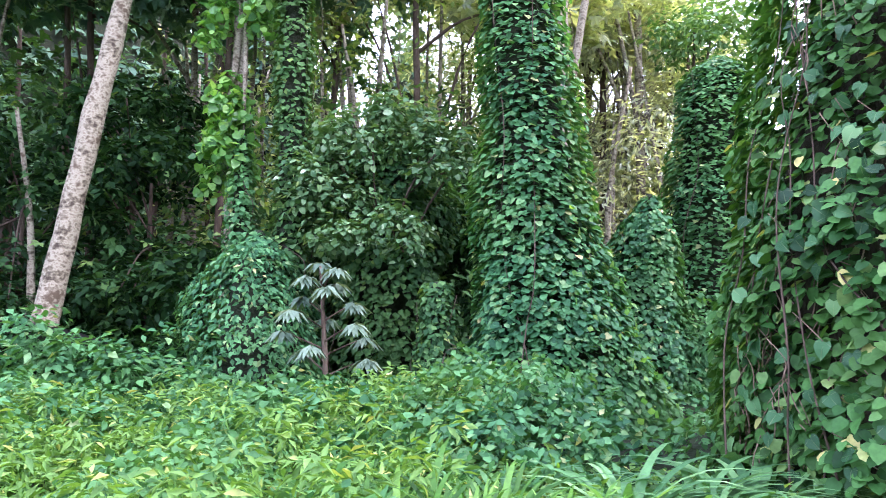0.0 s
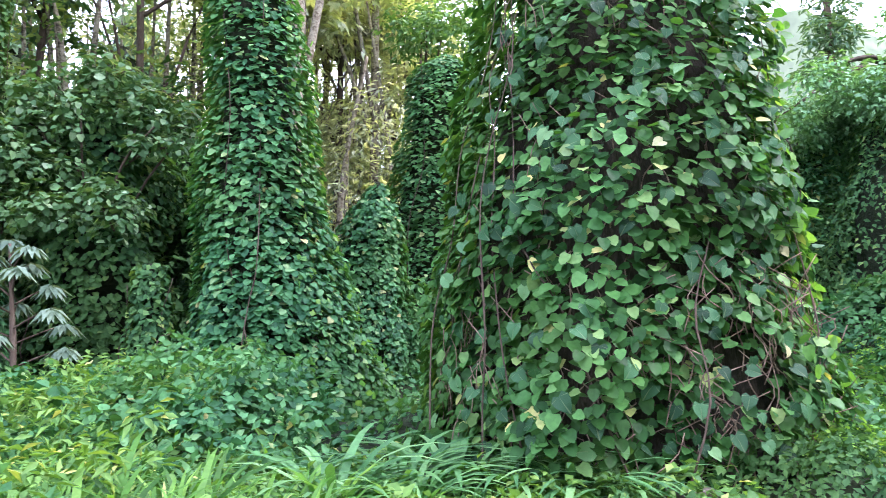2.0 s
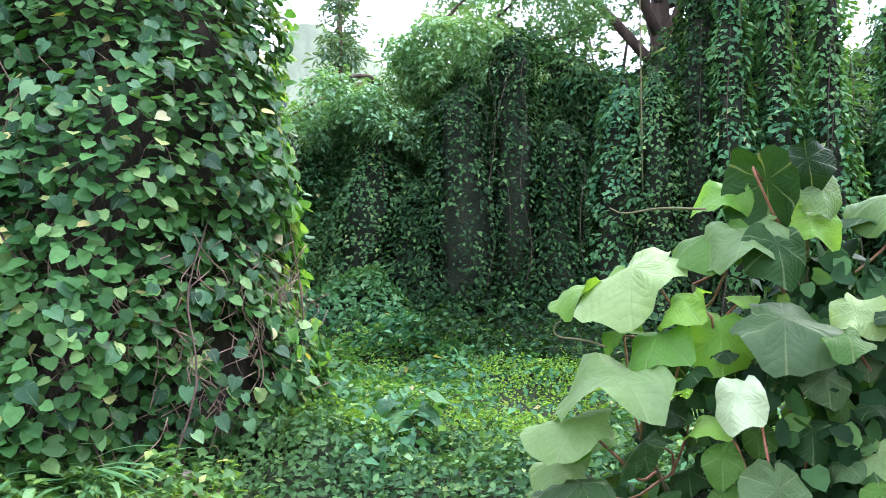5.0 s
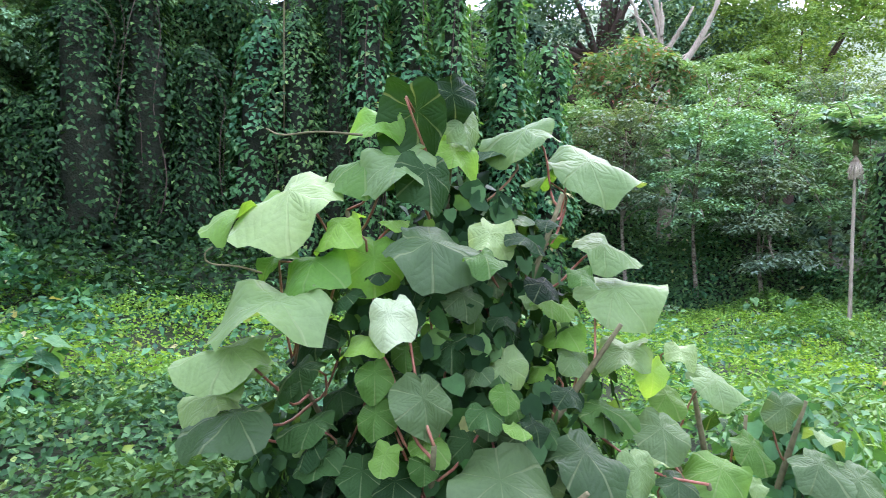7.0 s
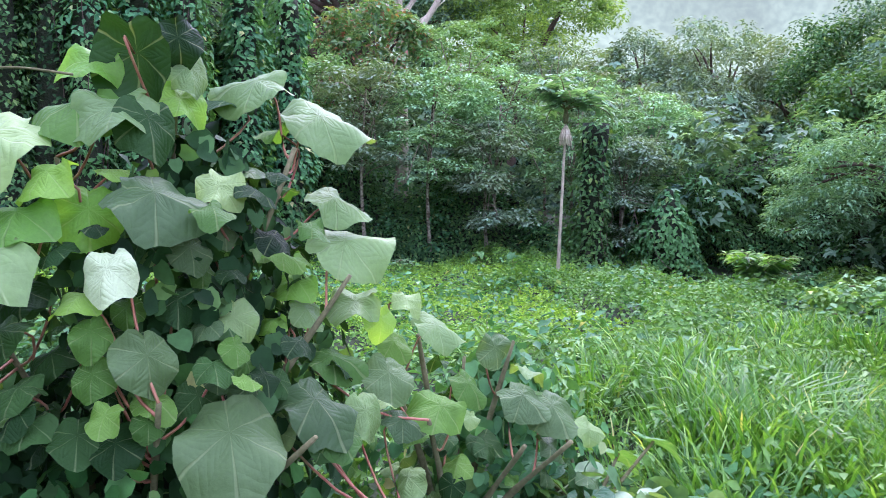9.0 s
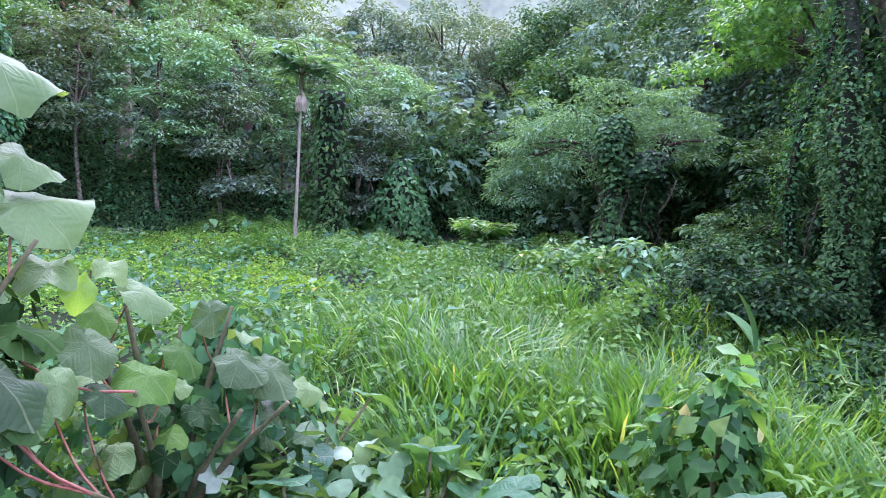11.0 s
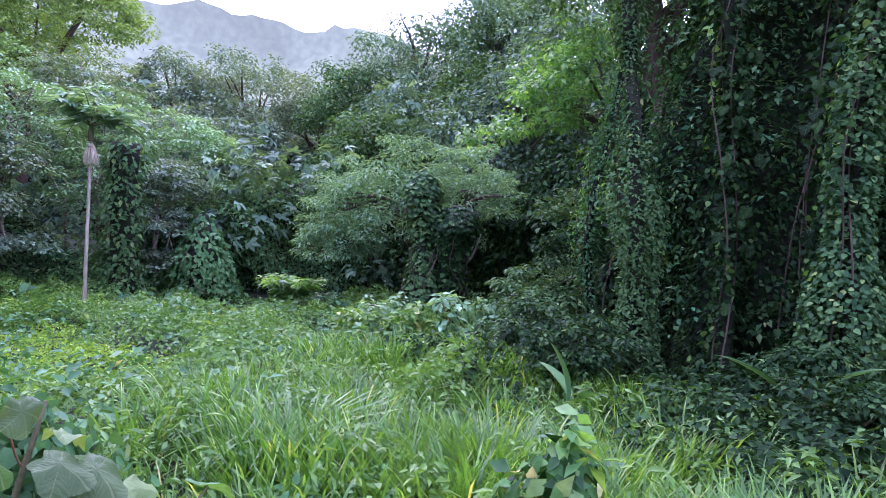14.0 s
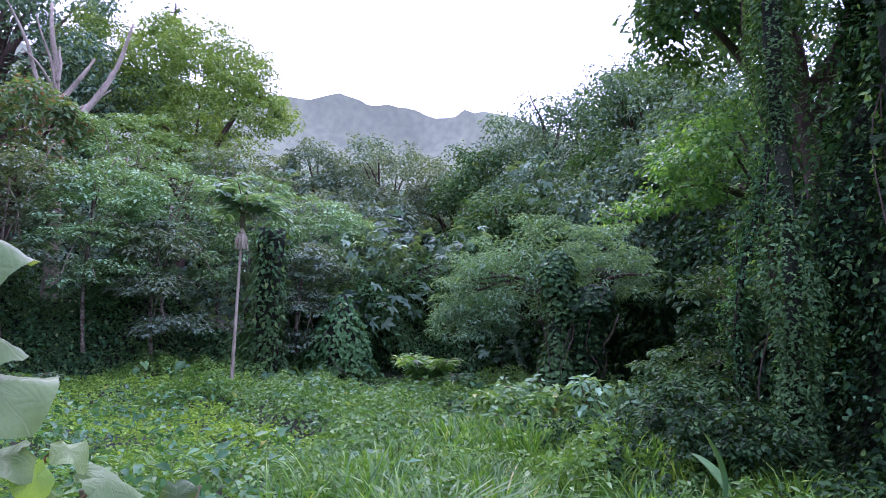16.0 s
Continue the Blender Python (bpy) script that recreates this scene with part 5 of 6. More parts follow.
cover("meadow_weeds", "yellow-green creeping weeds covering the open meadow", lambda x, y, w: ((x + 0.36 * y + 0.6 * w > 7.4) | (y + 0.4 * w > 4.9)) & (x > 3.7) & (x + y < 17.6) & (x < 17.4) & (y > -2.9 + 1.1 * w + 0.12 * (x - 8)) & (x - 0.8 * y < 19.5), 78000, OVAL, (0.033, 0.066), M_MEADOW, 0.15, 0.02, box=(3, 17.5, -6, 12), seed=1, lump=0.7, mess=0.48)
cover("creeper_mat", "green creepers heaped in mounds across the damp meadow", lambda x, y, w: (x + 0.3 * y > 4.6) & (y < -1.9 + 1.1 * w + 0.12 * (x - 8)) & (x - 0.9 * y < 24.5) & (x - 0.6 * y < 20.0), 62000, OVAL, (0.045, 0.088), M_CREEPER, 0.21, 0.0, box=(4, 18.2, -9, 0), seed=21, layers=0.2)
# The wall's shade over this half of the bank is in the leaf colour.
cover("creeper_mat", "creepers over the bank below the tall creeper wall, darkened for shade", lambda x, y, w: (x + y + 0.6 * w > 15.4) & (y > 1.5) & (y < 1.2 * x + 0.8 * w), 26000, OVAL, (0.09, 0.16), M_LEAF_SHADED, 0.22, 0.06, box=(5, 17, 1.5, 15), seed=7, mess=0.7)
cover("creeper_mat", "creepers over the open bank beside the wrapped trunk", lambda x, y, w: (x + y + 0.6 * w > 16.2) & (y > 0.86 * x + 0.8 * w), 19000, OVAL, (0.09, 0.16), M_VINE, 0.22, 0.06, box=(4, 12, 6, 15), seed=8, mess=0.7)
cover("creeper_mat", "dark creeper leaves matted over the near meadow edge", lambda x, y, w: (x + 0.36 * y + 0.6 * w < 7.7) & (x > 2.2) & (y > 0.4) & (y + 0.4 * w < 5.1), 34000, OVAL, (0.042, 0.085), M_VINE_DEEP, 0.14, 0.04, box=(2, 9, 0, 8.5), seed=2, layers=0.24)
cover("creeper_mat", "creepers over the ground between the wrapped trunks", lambda x, y, w: (y > 6.3) & (x < 9) & (x + y < 21), 20000, HEART, (0.065, 0.115), M_VINE, 0.13, 0.05, box=(-9, 9, 6, 13.5), seed=3)
cover("verge_weeds", "bright mixed weeds on the bank beside the verge", lambda x, y, w: (x < -1.2 + 0.7 * w), 18000, NARROW, (0.06, 0.14), M_WEED, 0.2, 0.2, box=(-8, 0, 2.4, 8.6), seed=4, layers=0.4, lump=0.6)
cover("verge_weeds", "low bright weeds along the verge", lambda x, y, w: (x > -1.6) & (y < 6.6 + 0.5 * w), 11000, OVAL_NEAR, (0.06, 0.12), M_WEED, 0.1, 0.04, box=(-1.6, 3.2, 2.8, 7.2), seed=8, layers=0.15)
cover("low_weeds", "leafy weeds below the hanging creepers", lambda x, y, w: (y < -2.6) & (x + y > -7.5), 20000, OVAL, (0.04, 0.075), M_VINE_DEEP, 0.14, 0.05, box=(0.5, 9.5, -7.5, -2), seed=5, layers=0.3)
cover("low_weeds", "leafy weeds among the grass", lambda x, y, w: (y < 0.8) & (x > 1.7), 15000, OVAL, (0.045, 0.09), M_CREEPER, 0.12, 0.03, box=(1.5, 9, -5, 0.8), seed=6)

cover("low_weeds", "shady weeds before the hollow beside the creeper stump", lambda x, y, w: (x + 0.5 * y < 10.5), 7000, OVAL, (0.08, 0.15), M_VINE_DEEP, 0.14, 0.05, box=(6.8, 15, -9.6, -4.8), seed=15, layers=0.25, mess=0.6)


def grass(name, label, inside, n, height, mat, box, tpl, category="grass", lean=0.25, per=34, spread=0.16):
    """Grass in tufts, whose blades arch outwards."""
    m = n // per
    x, y = U(box[0], box[1], 12 * m), U(box[2], box[3], 12 * m)
    q = np.column_stack([x, y, x * 0])
    w = 0.5 * wob(q, 1.0, 77) + 0.7 * wob(q, 0.4, 78)
    ok = inside(x, y, w)
    x, y, w = [np.repeat(v[ok][:m], per) for v in (x, y, w)]
    tuft = np.repeat(U(0.5, 1.25, len(x) // per), per)
    off = jit(len(x), spread) * (1, 1, 0)
    p = np.column_stack([x, y, x * 0]) + off
    p[:, 2] = gz(p[:, 0], p[:, 1])
    out = unit(off + np.array([-0.03, 0.05, 0]) + jit(len(x), 0.07) * (1, 1, 0))
    up = np.array([0, 0, 1.0]) + out * U(0, lean * 1.6, len(x))[:, None] + jit(len(x), lean * 0.35)
    return tagged(part(name, leaves(tpl, p, up, out, U(*height, len(x)) * tuft * (1 + 0.2 * w)), mat, None, label, kind="stuff"), category=category)


grass("tall_grass", "tall arching grass with pale green blades", lambda x, y, w: grassy(x, y, w) & (w > -0.45), 19000, (0.34, 0.6), M_GRASS, (1.8, 10.5, -6.2, 0.2), t_blade(0.0125, 0.3, 0.05, 5), lean=0.13, per=46, spread=0.12)
grass("tall_grass", "lush grass below the creeper curtains", lambda x, y, w: (w > -0.4), 5000, (0.3, 0.52), M_GRASS, (1.8, 4.1, -4.2, -2.4), t_blade(0.0125, 0.28, 0.05, 5), lean=0.13)
grass("verge_grass", "broad-bladed grass among the verge weeds", lambda x, y, w: (x < 0.4), 3400, (0.34, 0.6), M_GRASS, (-6.5, 0.4, 2.8, 6.4), t_blade(0.026, 0.4, 0.15, 6), per=22)
cover("low_weeds", "broad weeds standing among the grass blades", lambda x, y, w: grassy(x, y, w) & (w > -0.5), 6000, OVAL_NEAR, (0.045, 0.085), M_VINE, 0.1, 0.03, box=(1.8, 8, -6, 0.4), seed=12, layers=0.2, mess=0.7)


def weed_stalks(name, label, box, n, height, mat, tpl, size, inside=None, per=22, r=0.12):
    """Taller leafy weeds that rise from the low growth."""
    x, y = U(box[0], box[1], n), U(box[2], box[3], n)
    if inside:
        ok = inside(x, y)
        x, y = x[ok], y[ok]
    h = U(*height, len(x))
    g = gz(x, y)
    c = np.column_stack([x, y, g + h])
    low = np.column_stack([x, y, g + h * 0.55])
    ob = thing(name, (x[0], y[0], g[0]), label, "weeds", kind="stuff")
    part("foliage", join(clump_leaves(c, r, per, tpl, size, 1.0, 0.9, 0.5), clump_leaves(low, r * 1.1, per // 2, tpl, size, 1.2, 0.9, 0.5)), mat, ob, smooth=False, kind="stuff")


weed_stalks("tall_weeds", "taller bright weeds rising along the verge bank", (-7.5, -0.6, 3.0, 7.6), 300, (0.3, 0.7), M_WEED, NARROW, (0.07, 0.15))
weed_stalks("tall_weeds", "leafy dark weeds along the verge bank", (-8.0, 0.6, 5.5, 8.6), 200, (0.25, 0.65), M_VINE, HEART, (0.06, 0.115), per=26)
weed_stalks("tall_weeds", "small bright weeds before the wrapped trunk", (-1.0, 3.0, 4.2, 5.6), 26, (0.1, 0.24), M_WEED, OVAL_NEAR, (0.06, 0.12))
weed_stalks("tall_weeds", "leafy weeds in the tall grass", (1.8, 7.5, -5.2, 0.0), 200, (0.16, 0.42), M_CREEPER, NARROW, (0.06, 0.12))
# Shade under the creepers is put into these plants' leaf colour.
weed_stalks("tall_weeds", "leafy plants below hanging creepers, darkened for shade", (2.0, 7.6, -5.9, -3.6), 150, (0.2, 0.5), M_LEAF_SHADED, OVAL, (0.05, 0.09), per=34)
weed_stalks("tall_weeds", "dark creeper lumps across the meadow", (4.0, 15.0, -6.5, 7.0), 260, (0.1, 0.28), M_VINE, OVAL, (0.08, 0.14), lambda x, y: x + 0.5 * y > 5, 26, 0.3)
cover("heart_leaf_mat", "pale heart-shaped leaves massed below the broad shrub", lambda x, y, w: (x + 0.4 * y > 1.9) & (y < 0.5 - 0.3 * w) & (y > -1.9 + 0.4 * w + 0.4 * (x - 2.2)), 900, HEART_NEAR, (0.06, 0.14), M_LEAFY, 0.14, 0.2, box=(2.0, 4.2, -2.0, 0.6), seed=14, layers=0.36, mess=0.65, lump=0.5)
cover("creeper_mat", "darker creeper leaves threaded through the verge weeds", lambda x, y, w: (x < 0.5) & (w > -0.2), 13000, OVAL_NEAR, (0.055, 0.11), M_VINE, 0.22, 0.25, box=(-8, 0.5, 2.8, 8.6), seed=4, layers=0.3, mess=0.65)


# ---- broad-leaved shrub close to the camera ----
def shrub_base(x, y, label, tops, seed):
    """A shrub's stems; its leaves are added one by one."""
    z0 = float(gz(x, y))
    ob = thing("broad_leaved_shrub", (x, y, z0), label, "shrub")
    lines = []
    for k, (tx, ty, tz) in enumerate(tops):
        pts = [(x + 0.08 * math.cos(k * 2.1), y + 0.08 * math.sin(k * 2.1), z0 - 0.05), (x * 0.6 + tx * 0.4, y * 0.6 + ty * 0.4, z0 + (tz - z0) * 0.5), (tx, ty, tz)]
        part("stem", tube(pts, [0.02, 0.014, 0.008], 8, 16, 0.15, k + seed), M_STEM, ob)
        lines.append(curve_through(pts, 40))
    return ob, np.vstack(lines)


def held_leaf(bush, at, long, heading, pitch, roll, kind):
    """A leaf on its stalk. heading, pitch: the way of its midrib; roll: how its upper side leans from the sky."""
    ob, wood = bush
    at = np.array(at)
    hd, pt, rl = radians(heading), radians(pitch), radians(roll)
    aim = np.array([math.cos(hd) * math.cos(pt), math.sin(hd) * math.cos(pt), math.sin(pt)])
    rise = unit(np.array([0, 0, 1.0]) - aim * aim[2])
    face = rise * math.cos(rl) + np.cross(aim, rise) * math.sin(rl)
    low = wood[wood[:, 2] < max(at[2] - 0.08, 0.25)]
    b = low[np.argmin(((low - at - np.array([0, 0, -0.22])) ** 2).sum(1))]
    under = at - face * 0.02
    back = under - face * 0.06 - aim * 0.05
    stalk = part("leaf_stalk", tube([b, (b * 0.55 + back * 0.45) + np.array([0, 0, -0.05]), back, under], [0.0052, 0.0035], 5, 10), M_PETIOLE, ob)
    set_leaf(kind[int(rng.integers(4))], stalk, at, aim, face + jit(1, 0.06)[0], long / 0.95)


shrub = shrub_base(3.02, 0.95, "large shrub with big grey-green rounded leaves and reddish stalks", [(3.05, 0.86, 1.88), (2.95, 1.2, 1.6), (3.1, 0.5, 1.65), (2.85, 1.35, 1.1), (2.95, 0.3, 1.25), (2.55, 0.75, 0.95), (2.6, 0.35, 0.85)], 1)
low_shrub = shrub_base(3.75, -0.05, "low broad-leaved shrub tangled with creeper", [(3.6, 0.1, 0.95), (3.75, -0.3, 0.9), (3.9, -0.1, 0.8), (3.3, -0.3, 0.6), (3.1, 0.05, 0.75), (2.8, 0.15, 0.55), (3.45, 0.25, 0.95), (3.2, -0.45, 0.65)], 5)
held_leaf(shrub, (2.66, 1.25, 1.65), 0.38, 129, -23, -24, PALE)
held_leaf(shrub, (2.71, 1.42, 1.60), 0.30, 119, -18, -14, GREEN)
held_leaf(shrub, (2.81, 1.07, 1.75), 0.28, 134, -19, -22, GREEN)
held_leaf(shrub, (2.79, 0.95, 1.74), 0.27, 124, -17, -29, PALE)
held_leaf(shrub, (2.79, 0.86, 1.71), 0.21, -131, -62, 6, DARK)
held_leaf(shrub, (2.88, 1.04, 1.88), 0.20, 109, 3, -36, BRIGHT)
held_leaf(shrub, (2.90, 0.93, 1.91), 0.29, 9, -74, 12, DARK)
held_leaf(shrub, (2.96, 0.83, 1.97), 0.17, -111, -75, 35, DARK)
held_leaf(shrub, (3.00, 0.81, 1.89), 0.17, -121, -60, 12, PALE)
held_leaf(shrub, (2.98, 0.83, 1.79), 0.18, -86, -42, 35, BRIGHT)
held_leaf(shrub, (3.13, 0.63, 1.87), 0.27, 104, -11, -30, PALE)
held_leaf(shrub, (3.16, 0.72, 1.82), 0.20, 109, -5, -6, DARK)
held_leaf(shrub, (3.23, 0.44, 1.77), 0.34, -79, -10, 28, PALE)
held_leaf(shrub, (3.25, 0.57, 1.72), 0.18, 114, -5, 6, GREEN)
held_leaf(shrub, (3.25, 0.39, 1.49), 0.25, -89, -19, 26, PALE)
held_leaf(shrub, (3.22, 0.35, 1.34), 0.33, -59, 8, 36, PALE)
held_leaf(shrub, (2.65, 1.08, 1.55), 0.20, 94, -17, -32, BRIGHT)
held_leaf(shrub, (2.63, 1.15, 1.44), 0.25, 119, -12, -24, BRIGHT)
held_leaf(shrub, (2.72, 1.33, 1.45), 0.16, 129, -30, -12, BRIGHT)
held_leaf(shrub, (2.72, 1.00, 1.45), 0.22, -151, -72, 6, BRIGHT)
held_leaf(shrub, (2.78, 0.97, 1.56), 0.10, -61, 3, 17, BRIGHT)
held_leaf(shrub, (2.70, 0.81, 1.50), 0.32, -93, -13, 28, GREY)
held_leaf(shrub, (2.83, 0.67, 1.52), 0.16, -111, -36, 32, PALE)
held_leaf(shrub, (3.13, 0.70, 1.59), 0.22, -71, -2, 8, GREY)
held_leaf(shrub, (3.17, 0.59, 1.51), 0.16, -66, 4, -6, GREEN)
held_leaf(shrub, (2.52, 1.21, 1.33), 0.40, 112, -6, -15, PALE)
held_leaf(shrub, (2.46, 1.32, 1.20), 0.28, 117, -10, -20, PALE)
held_leaf(shrub, (2.59, 1.35, 1.14), 0.20, 119, -12, -9, BRIGHT)
held_leaf(shrub, (2.45, 1.30, 1.02), 0.30, 111, -4, -17, GREY)
held_leaf(shrub, (2.51, 1.41, 1.05), 0.22, 99, -8, -16, PALE)
held_leaf(shrub, (2.57, 0.89, 1.30), 0.18, 174, -52, -0, WHITISH)
held_leaf(shrub, (2.62, 0.98, 1.22), 0.15, 109, -7, -12, BRIGHT)
held_leaf(shrub, (2.81, 0.75, 1.34), 0.15, -131, -58, 6, GREY)
held_leaf(shrub, (2.80, 0.89, 1.36), 0.14, 179, -60, -6, PALE)
held_leaf(shrub, (2.59, 0.94, 1.13), 0.13, -156, -48, -3, GREEN)
held_leaf(shrub, (2.58, 0.79, 1.07), 0.20, -133, -66, 6, GREY)
held_leaf(shrub, (2.57, 0.93, 1.02), 0.13, -171, -62, -0, GREEN)
held_leaf(shrub, (2.62, 1.15, 0.97), 0.18, 114, -12, -17, DARK)
held_leaf(shrub, (2.66, 0.93, 0.94), 0.12, -141, -50, 0, DARK)
held_leaf(shrub, (2.62, 0.80, 0.94), 0.13, -101, -12, 23, GREEN)
held_leaf(shrub, (2.60, 0.58, 0.86), 0.34, -156, -36, 0, GREY)
held_leaf(low_shrub, (2.84, 0.39, 0.89), 0.27, -126, -22, 6, GREY)
held_leaf(low_shrub, (3.16, 0.19, 0.90), 0.20, -161, -42, 0, GREY)
held_leaf(low_shrub, (3.18, 0.01, 0.78), 0.24, 107, -5, -30, GREEN)
held_leaf(low_shrub, (3.31, 0.32, 1.12), 0.22, 99, -14, -29, PALE)
held_leaf(low_shrub, (3.34, 0.23, 1.05), 0.14, -156, -74, 0, BRIGHT)
held_leaf(low_shrub, (3.43, 0.14, 1.11), 0.14, -111, -40, 23, PALE)
held_leaf(low_shrub, (3.42, 0.03, 1.02), 0.22, -85, -11, 26, PALE)
held_leaf(low_shrub, (3.61, -0.21, 0.90), 0.16, -151, -58, 0, GREY)
held_leaf(low_shrub, (3.14, 0.38, 0.96), 0.22, -96, -12, 20, GREEN)
held_leaf(shrub, (3.14, 0.50, 1.21), 0.18, 99, -7, -24, BRIGHT)
held_leaf(shrub, (3.11, 0.46, 1.12), 0.15, -131, -40, 6, PALE)
held_leaf(shrub, (3.04, 0.56, 1.09), 0.12, 99, -18, -23, BRIGHT)
held_leaf(shrub, (2.84, 0.63, 1.13), 0.16, -171, -62, -0, PALE)
held_leaf(shrub, (2.80, 0.70, 1.12), 0.13, 99, -18, -23, GREY)
held_leaf(shrub, (2.79, 0.78, 1.19), 0.14, -156, -58, 0, DARK)
held_leaf(shrub, (2.80, 0.56, 0.95), 0.17, -146, -55, 0, GREY)
held_leaf(shrub, (2.73, 0.65, 0.98), 0.09, -161, -60, 0, GREY)
held_leaf(shrub, (2.81, 0.60, 1.03), 0.14, -131, -40, 6, GREEN)
held_leaf(low_shrub, (2.97, 0.25, 0.82), 0.17, -141, -50, 0, PALE)
held_leaf(low_shrub, (3.11, 0.14, 0.75), 0.16, -101, -18, 23, GREY)
held_leaf(low_shrub, (2.84, 0.51, 0.79), 0.14, -161, -50, 0, PALE)
held_leaf(low_shrub, (2.83, 0.33, 0.80), 0.18, -131, -30, 12, GREEN)
held_leaf(shrub, (2.58, 0.79, 0.89), 0.10, -151, -60, 0, GREEN)
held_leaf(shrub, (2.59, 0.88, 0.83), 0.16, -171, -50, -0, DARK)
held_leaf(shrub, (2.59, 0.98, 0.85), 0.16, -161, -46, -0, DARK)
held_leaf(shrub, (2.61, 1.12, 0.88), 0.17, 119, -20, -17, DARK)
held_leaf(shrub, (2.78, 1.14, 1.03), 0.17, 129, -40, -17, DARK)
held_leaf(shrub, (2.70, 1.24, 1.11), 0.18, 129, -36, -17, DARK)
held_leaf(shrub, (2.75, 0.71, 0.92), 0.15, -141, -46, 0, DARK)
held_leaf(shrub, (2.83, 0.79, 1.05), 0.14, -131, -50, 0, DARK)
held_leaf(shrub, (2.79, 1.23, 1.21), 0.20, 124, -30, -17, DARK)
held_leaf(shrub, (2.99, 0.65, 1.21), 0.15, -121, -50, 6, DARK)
held_leaf(shrub, (2.99, 0.71, 1.40), 0.13, -131, -40, 6, GREY)
held_leaf(shrub, (3.07, 0.60, 1.33), 0.13, -91, -18, 23, PALE)
held_leaf(shrub, (2.89, 0.74, 1.27), 0.10, -151, -50, 0, GREEN)
held_leaf(shrub, (2.75, 0.91, 1.17), 0.11, -161, -50, -0, GREEN)
held_leaf(low_shrub, (3.51, -0.10, 0.78), 0.18, -131, -40, 6, GREEN)
held_leaf(low_shrub, (3.46, 0.19, 0.95), 0.16, -131, -40, 12, GREEN)
held_leaf(low_shrub, (3.41, -0.30, 0.76), 0.22, -131, -24, 12, GREY)
held_leaf(low_shrub, (3.45, -0.42, 0.71), 0.24, -151, -30, 6, GREY)
part("tendril", tube([(2.75, 1.05, 1.82), (2.71, 1.18, 1.83), (2.67, 1.28, 1.82), (2.66, 1.33, 1.84)], [0.004, 0.0025], 5, 18), M_STEM, shrub[0], "pale curling tendril")
part("tendril", tube([(2.65, 1.34, 1.40), (2.63, 1.41, 1.42), (2.60, 1.49, 1.43), (2.59, 1.50, 1.46), (2.60, 1.48, 1.48)], [0.004, 0.0025], 5, 18), M_STEM, shrub[0], "pale curling tendril")

# Dark mass added so gaps in the shrub look deeply shaded.
part("shade_filler", blob((3.22, 0.9, 0.55), (0.26, 0.34, 0.55), 0.3, 7, size=0.3), M_CORE, shrub[0], "dark filler mass for the shade inside the shrub")


def inner_leaves(bush, center, radii, n, size, kinds):
    """Smaller leaves that fill a shrub's inside."""
    ob, wood = bush
    for k in range(n):
        d = unit(rng.normal(size=3))
        p = np.array(center) + d * np.array(radii) * rng.random() ** 0.4
        a = d * (1, 1, 0) + np.array([0, 0, U(-0.9, 0.1)])
        set_leaf(kinds[k % len(kinds)][k % 4], ob, p, a, np.array([0, 0, 0.9]) + d * 0.6 + jit(1, 0.3)[0], U(*size))


# Mostly the darkest kind, which puts the shrub's inner shade into its leaves.
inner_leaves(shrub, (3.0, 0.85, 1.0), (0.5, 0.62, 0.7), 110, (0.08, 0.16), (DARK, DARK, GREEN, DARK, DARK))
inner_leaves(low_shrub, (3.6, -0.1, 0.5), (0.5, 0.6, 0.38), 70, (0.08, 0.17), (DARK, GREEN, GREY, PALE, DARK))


def creeper_tangle(label, axis, radii, n, size, mat, seed):
    p, out = on_column(axis, radii, n, 0.35, seed, 0.3)
    p -= out * (rng.random(len(p)) * 0.2)[:, None]
    ob = part("creeper_tangle", hanging(HEART, p, out, U(*size, len(p)), 0.25, 0.45), mat, None, label, False, kind="stuff")
    tagged(ob, category="creeper")


# Inside the shrub the leaves are coloured dark to stand for inner shade.
creeper_tangle("creeper leaves climbing inside the broad-leaved shrub", [(3.15, 0.95, 0.0), (3.15, 0.9, 0.6), (3.15, 0.85, 1.2), (3.1, 0.85, 1.7)], [0.5, 0.52, 0.42, 0.14], 2600, (0.045, 0.085), M_LEAF_SHADED, 33)
creeper_tangle("small heart-shaped creeper leaves among the broad leaves", [(2.92, 0.8, 0.1), (2.9, 0.76, 0.6), (2.95, 0.74, 1.15)], [0.42, 0.44, 0.16], 900, (0.045, 0.09), M_VINE_BIG, 37)
creeper_tangle("creeper leaves over the low shrub", [(4.0, -0.25, 0.0), (4.0, -0.2, 0.5), (4.0, -0.25, 0.85)], [0.5, 0.42, 0.12], 1300, (0.05, 0.09), M_VINE, 34)
# Same darkened leaf for the shade at the shrub's foot.
creeper_tangle("creeper leaves at the shrub's foot, coloured dark for shade", [(2.95, 1.4, 0.0), (2.95, 1.38, 0.5), (2.98, 1.35, 0.95)], [0.42, 0.4, 0.12], 1500, (0.04, 0.08), M_LEAF_SHADED, 36)


